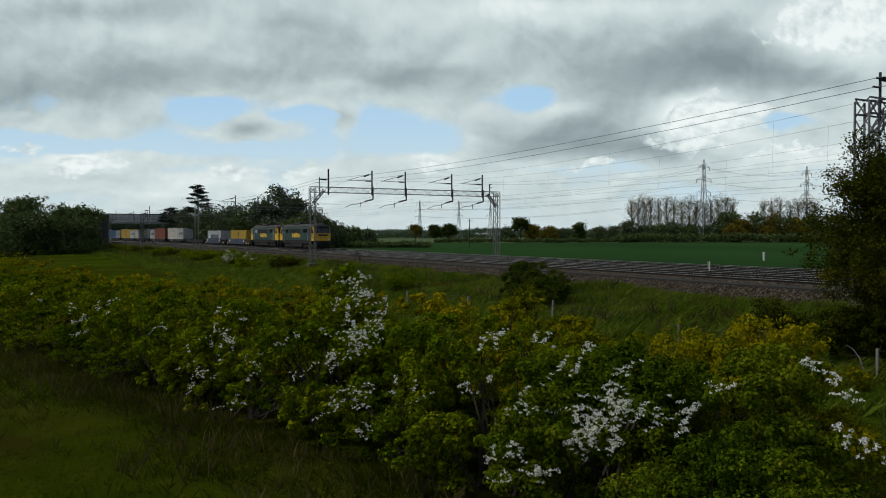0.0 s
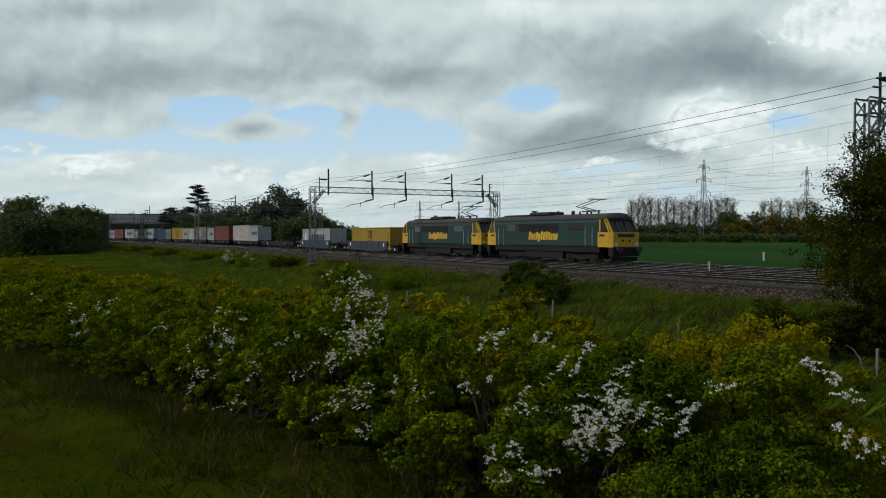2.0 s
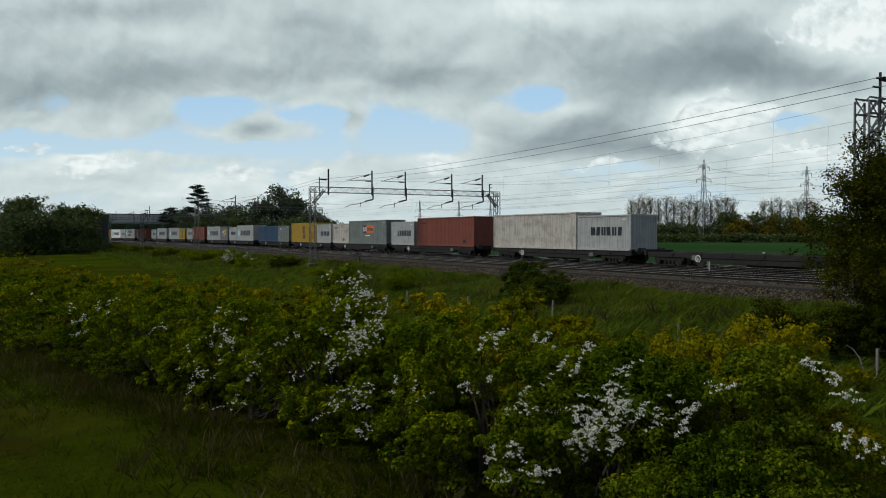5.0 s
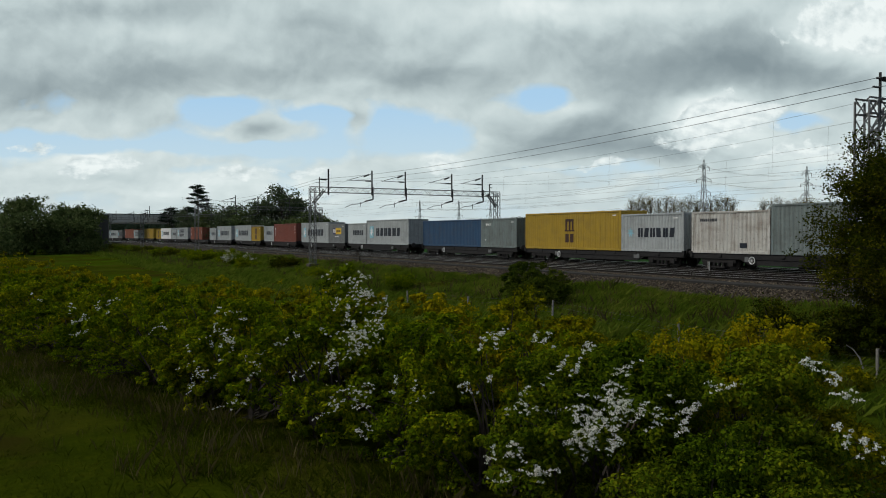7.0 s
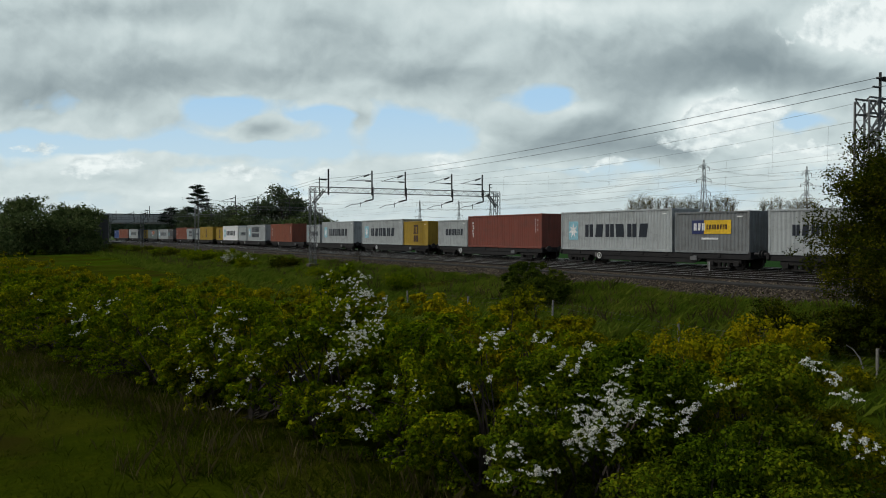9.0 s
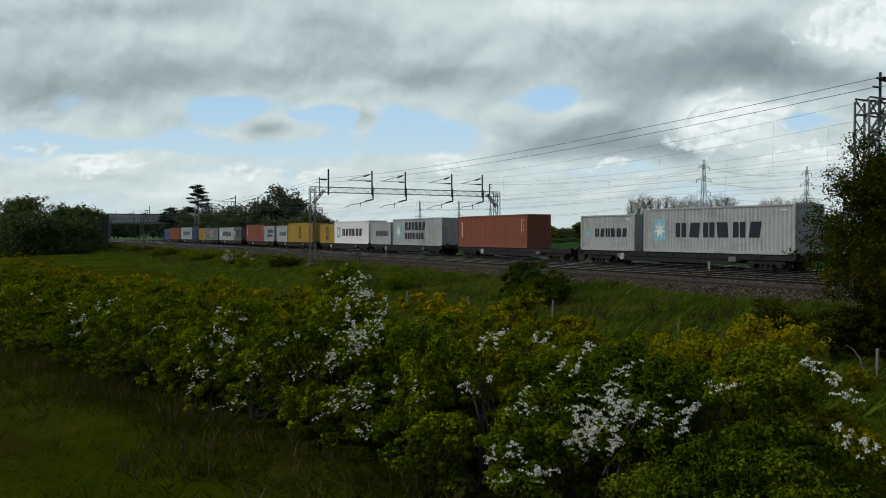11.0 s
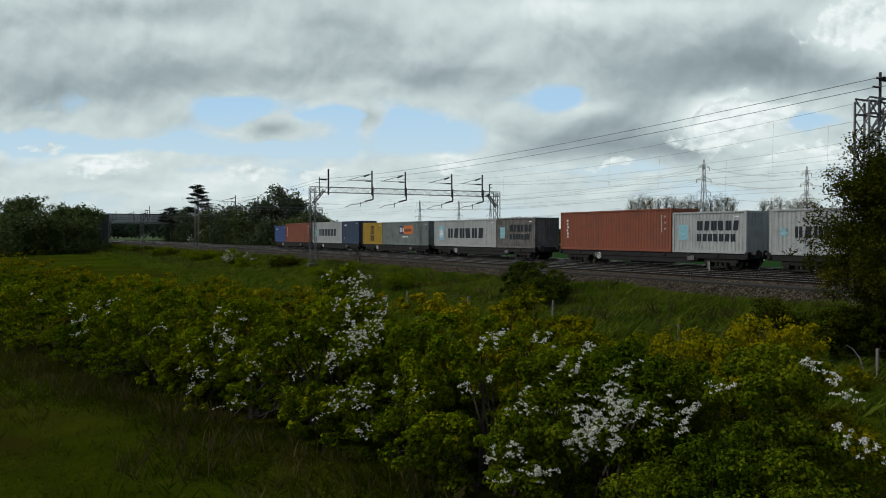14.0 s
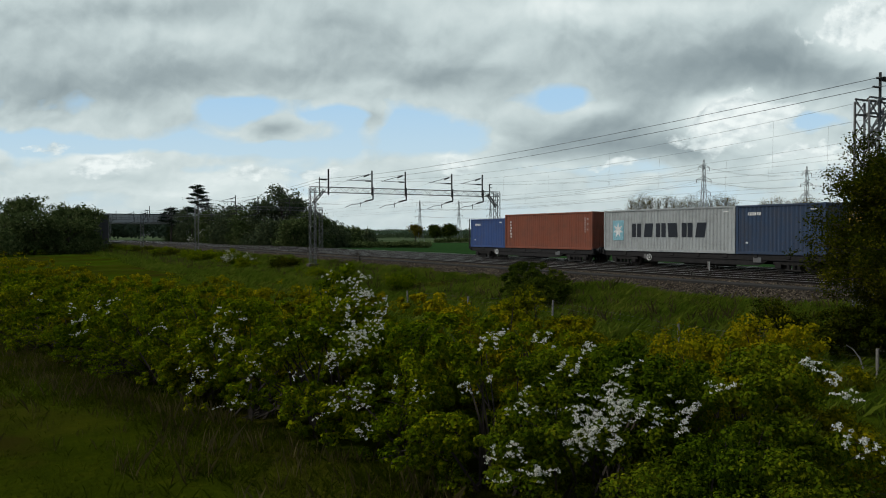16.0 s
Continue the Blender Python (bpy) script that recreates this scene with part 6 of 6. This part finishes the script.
# ---------------------------------------------------------------- pylons and their lines
def pylon(px, d, h, group):
    x, y = at_bearing(px, d)
    ob = thing("electricity_pylon", pose(x, y, -1.0, 0, 0, 25), "grey lattice steel pylon with three pairs of arms", "pylon", group)
    w = h * 0.085
    body = Geo()
    lv = [(0, 1.0), (0.22, 0.66), (0.42, 0.40), (0.56, 0.26), (0.70, 0.20), (0.84, 0.16), (0.95, 0.10), (1.0, 0.02)]
    t = h * 0.0027
    for (a, wa), (b, wb) in zip(lv, lv[1:]):
        A = [Vector((sx * w * wa, sy * w * wa, a * h)) for sx, sy in ((-1, -1), (1, -1), (1, 1), (-1, 1))]
        B = [Vector((sx * w * wb, sy * w * wb, b * h)) for sx, sy in ((-1, -1), (1, -1), (1, 1), (-1, 1))]
        for i in range(4):
            body.beam(A[i], B[i], t * 1.6)
            body.beam(A[i], B[(i + 1) % 4], t * 0.9)
            body.beam(A[(i + 1) % 4], B[i], t * 0.9)
            body.beam(B[i], B[(i + 1) % 4], t * 0.8)
    part("tower", body, PYLON, ob, "tapering lattice tower")
    for k, ln in ((0.60, 0.105), (0.75, 0.115), (0.90, 0.09)):
        for sx in (-1, 1):
            arm = Geo()
            e = Vector((sx * ln * h, 0, k * h + 0.006 * h))
            for sy in (-1, 1):
                arm.beam((0, sy * w * 0.2, k * h), e, t).beam((0, sy * w * 0.2, k * h + 0.045 * h), e, t)
            a = part("cross_arm", arm, PYLON, ob, "lattice cross arm")
            part("insulator", Geo().tube(e, e - Vector((0, 0, 0.045 * h)), t * 1.1, n=6), INSUL, a)
    return ob


for px, d, h in ((1245, 340, 34.5), (1427, 420, 38.5), (743, 330, 17.2), (868, 420, 21.5), (812, 560, 27)):
    pylon(px, d, h, "pylons across the fields")


def power_line(a, b, h0, h1, sag, name="power_line"):
    for k in (0.55, 0.72, 0.88):
        for side in (-1, 1):
            g = Geo()
            pts = []
            for i in range(17):
                t = i / 16
                p = Vector((*a, h0 * k)).lerp(Vector((*b, h1 * k)), t)
                pts.append(p + Vector((side * 2.0, side * 3.0, -sag * 4 * t * (1 - t))))
            g.rod(pts, 0.035, 3)
            tagged(new(name, g.mesh(name, WIRE)), "thin dark power line slung between pylons", "power line", "power lines")


power_line(at_bearing(1245, 340), at_bearing(1427, 420), 34.5, 38.5, 2.5)
power_line(at_bearing(743, 330), at_bearing(1245, 340), 17.2, 34.5, 4.0)
power_line(at_bearing(1427, 420), at_bearing(1800, 430), 38.5, 40, 4.0)


# ---------------------------------------------------------------- fence, posts and small things
def build_fence():
    fence = thing("field_fence", Matrix(), "weathered wooden posts and wire at the foot of the bank", "fence")
    spots = {19.9: -16.6, 12.4: -16.8, 3.1: -15.7, -2.9: -16.8, -8.5: -17.7, 27.0: -16.6, 34.0: -16.6}
    rng = random.Random(4)
    tops = {}
    for s, o in spots.items():
        p = on_line(s, o)
        z = land(o)
        lean = Vector((rng.uniform(-0.05, 0.05), rng.uniform(-0.05, 0.05), 0))
        h = rng.uniform(0.78, 0.90)
        top = Vector((p.x, p.y, z + h)) + lean
        part("post", Geo().tube((p.x, p.y, z - 0.3), top, 0.05, 0.045, 7), POST_WOOD, fence, "pale weathered post")
        tops[s] = (Vector((p.x, p.y, z)), top)
    run = sorted(spots)
    for f in (0.35, 0.65, 0.93):
        g = Geo()
        g.rod([tops[s][0].lerp(tops[s][1], f) for s in run], 0.002, 3)
        part("wire", g, WIRE, fence)


build_fence()


def small_posts():
    m = thing("track_marker", line_pose(-1.6, -0.45, -0.16), "short white marker post between the tracks", "marker post")
    part("post", Geo().box(-0.025, 0.025, -0.03, 0.03, 0, 0.64, 0.01), WHITE, m)
    part("plate", Geo().box(-0.02, 0.02, -0.15, -0.10, 0.22, 0.66, 0.01), POST_WOOD, m, "white side plate")
    x, y = at_bearing(1352, 100)
    w = thing("field_marker", pose(x, y, ground_z(x, y) - 0.05), "white marker post standing in the green field", "marker post")
    part("post", Geo().box(-0.09, 0.09, -0.09, 0.09, 0, 0.95, 0.02), WHITE, w)
    part("cap", Geo().box(-0.12, 0.12, -0.12, 0.12, 0.95, 1.05, 0.02), WHITE, w)
    x, y = at_bearing(831, 197)
    p = thing("utility_pole", pose(x, y, ground_z(x, y) - 0.1), "dark wooden pole in the far field", "pole")
    part("pole", Geo().tube((0, 0, 0), (0, 0, 7.0), 0.14, 0.10, 8), BARK, p)
    part("cross_arm", Geo().beam((-0.7, 0, 6.6), (0.7, 0, 6.6), 0.1), BARK, p)
    s = thing("lineside_stump", line_pose(-38.5, -8.6, -0.6), "dark leaning lineside post on the shoulder", "post")
    part("post", Geo().beam((0, 0, -0.1), (0.12, -0.15, 0.75), 0.14).beam((0.12, -0.15, 0.75), (-0.05, -0.2, 1.0), 0.1), BARK, s)
    d = thing("dead_branch", pose(12.2, 23.6, ground_z(12.2, 23.6)), "pale dead branch leaning by a fence post", "branch")
    part("limb", Geo().rod([(0.05, 0, 0.2), (-0.05, 0, 0.5), (-0.22, 0.05, 0.75), (-0.42, 0.05, 0.88)], [0.028, 0.024, 0.018, 0.01], 6), POST_WOOD, d)
    part("twig", Geo().rod([(0.12, 0, 0.0), (0.05, 0, 0.25), (-0.05, 0, 0.5)], [0.018, 0.015, 0.008], 5), POST_WOOD, d)


small_posts()


# ---------------------------------------------------------------- grass
def blades(name, pts, height, width, mat, label, seed, droop=0.22, lean=0.0):
    """Tufts of bent grass blades standing on the points given."""
    rng = np.random.default_rng(seed)
    p = np.asarray(pts)
    n = len(p)
    swell = np.array([noise.noise((q[0] * 0.45, q[1] * 0.45, 7.7)) for q in p])
    h = height * (rng.uniform(0.5, 1.3, n) * (1 + 0.7 * swell))[:, None]
    a = rng.uniform(0, 2 * math.pi, n)
    side = np.stack([np.cos(a), np.sin(a), np.zeros(n)], 1) * width
    bend = (rng.normal(0, droop, (n, 3)) + np.array([lean, 0, 0])) * h
    bend[:, 2] = 0
    up = np.array([0, 0, 1.0])
    q = np.stack([p - side, p + side, p + side * 0.45 + up * h * 0.6 + bend * 0.4, p + up * h + bend], 1)
    tagged(new(name, quads_mesh(name, q, mat)), label, "grass", kind="stuff")


def build_grass():
    rng = np.random.default_rng(21)

    def strip(s0, s1, o0, o1, count, tuft=7):
        out = []
        for _ in range(count // tuft):
            s, o = rng.uniform(s0, s1), rng.uniform(o0, o1)
            c = on_line(s, o, land(o) - 0.1)
            for _ in range(tuft):
                out.append((c.x + rng.normal(0, 0.16), c.y + rng.normal(0, 0.16), c.z))
        return out

    blades("bank_grass", strip(-30, 26, -17, -9.2, 96000), 0.34, 0.0115, GRASS, "long green grass on the railway bank", 31, 0.5, 0.45)
    blades("bank_grass", strip(-90, -30, -17, -9.2, 34000), 0.42, 0.028, GRASS, "long green grass on the railway bank", 32, 0.5, 0.45)
    blades("bank_grass", strip(-235, -90, -24, -9.4, 14000), 0.6, 0.07, GRASS, "rough grass on the railway bank", 38)
    blades("field_edge_grass", strip(-90, 30, -24, -17, 20000), 0.4, 0.026, GRASS, "rough grass at the field edge", 39, 0.5, 0.4)
    blades("dry_grass", strip(-230, -60, -20, -9.6, 7000), 0.6, 0.05, STRAW, "dry pale grass stems on the bank", 41)
    blades("dry_grass", strip(-60, 26, -16, -9.2, 4200), 0.6, 0.02, STRAW, "dry pale grass stems on the bank", 33)
    # Strip added to darken the gap under the wagons, in place of shade.
    blades("far_cess_grass", strip(-130, 24, 6.9, 11.5, 16000), 0.34, 0.035, WEED, "dark grass strip added for the shade seen under the wagons", 42)
    near, dry = [], []
    for _ in range(3000):
        k, b = rng.uniform(-34, 6), -abs(rng.normal(0, 1.7)) + 0.8
        x, y = hedge_point(k, b)
        z = ground_z(x, y) - 0.08
        dst = dry if rng.uniform() < 0.16 else near
        for _ in range(9):
            dst.append((x + rng.normal(0, 0.14), y + rng.normal(0, 0.14), z))
    blades("hedge_foot_grass", near, 0.22, 0.005, PASTURE_SHADED, "rank grass at the foot of the hedge", 34, 0.45)
    blades("hedge_foot_dry_grass", dry, 0.42, 0.004, STRAW, "dry stalks at the foot of the hedge", 35)
    pasture = []
    for _ in range(4200):
        y = rng.uniform(9, 34)
        x = rng.uniform(-0.6 * y, 0.02 * y)
        z = ground_z(x, y) - 0.06
        for _ in range(6):
            pasture.append((x + rng.normal(0, 0.12), y + rng.normal(0, 0.12), z))
    blades("pasture_grass", pasture, 0.08, 0.007, PASTURE_SHADED, "short pasture grass", 36, 0.6)


build_grass()


def motions():
    """Everything on rails runs at one steady speed; the clouds drift."""
    for ob, u, z in RIDERS:
        walk(ob, [(t / 2, line_pose(u + SPEED * (t / 2 - 16.0), CENTRE, z)) for t in range(33)])
    walk(SKY, [(0.0, pose(-30, 0, 2.15)), (16.0, pose(35, 0, 2.15))])


motions()
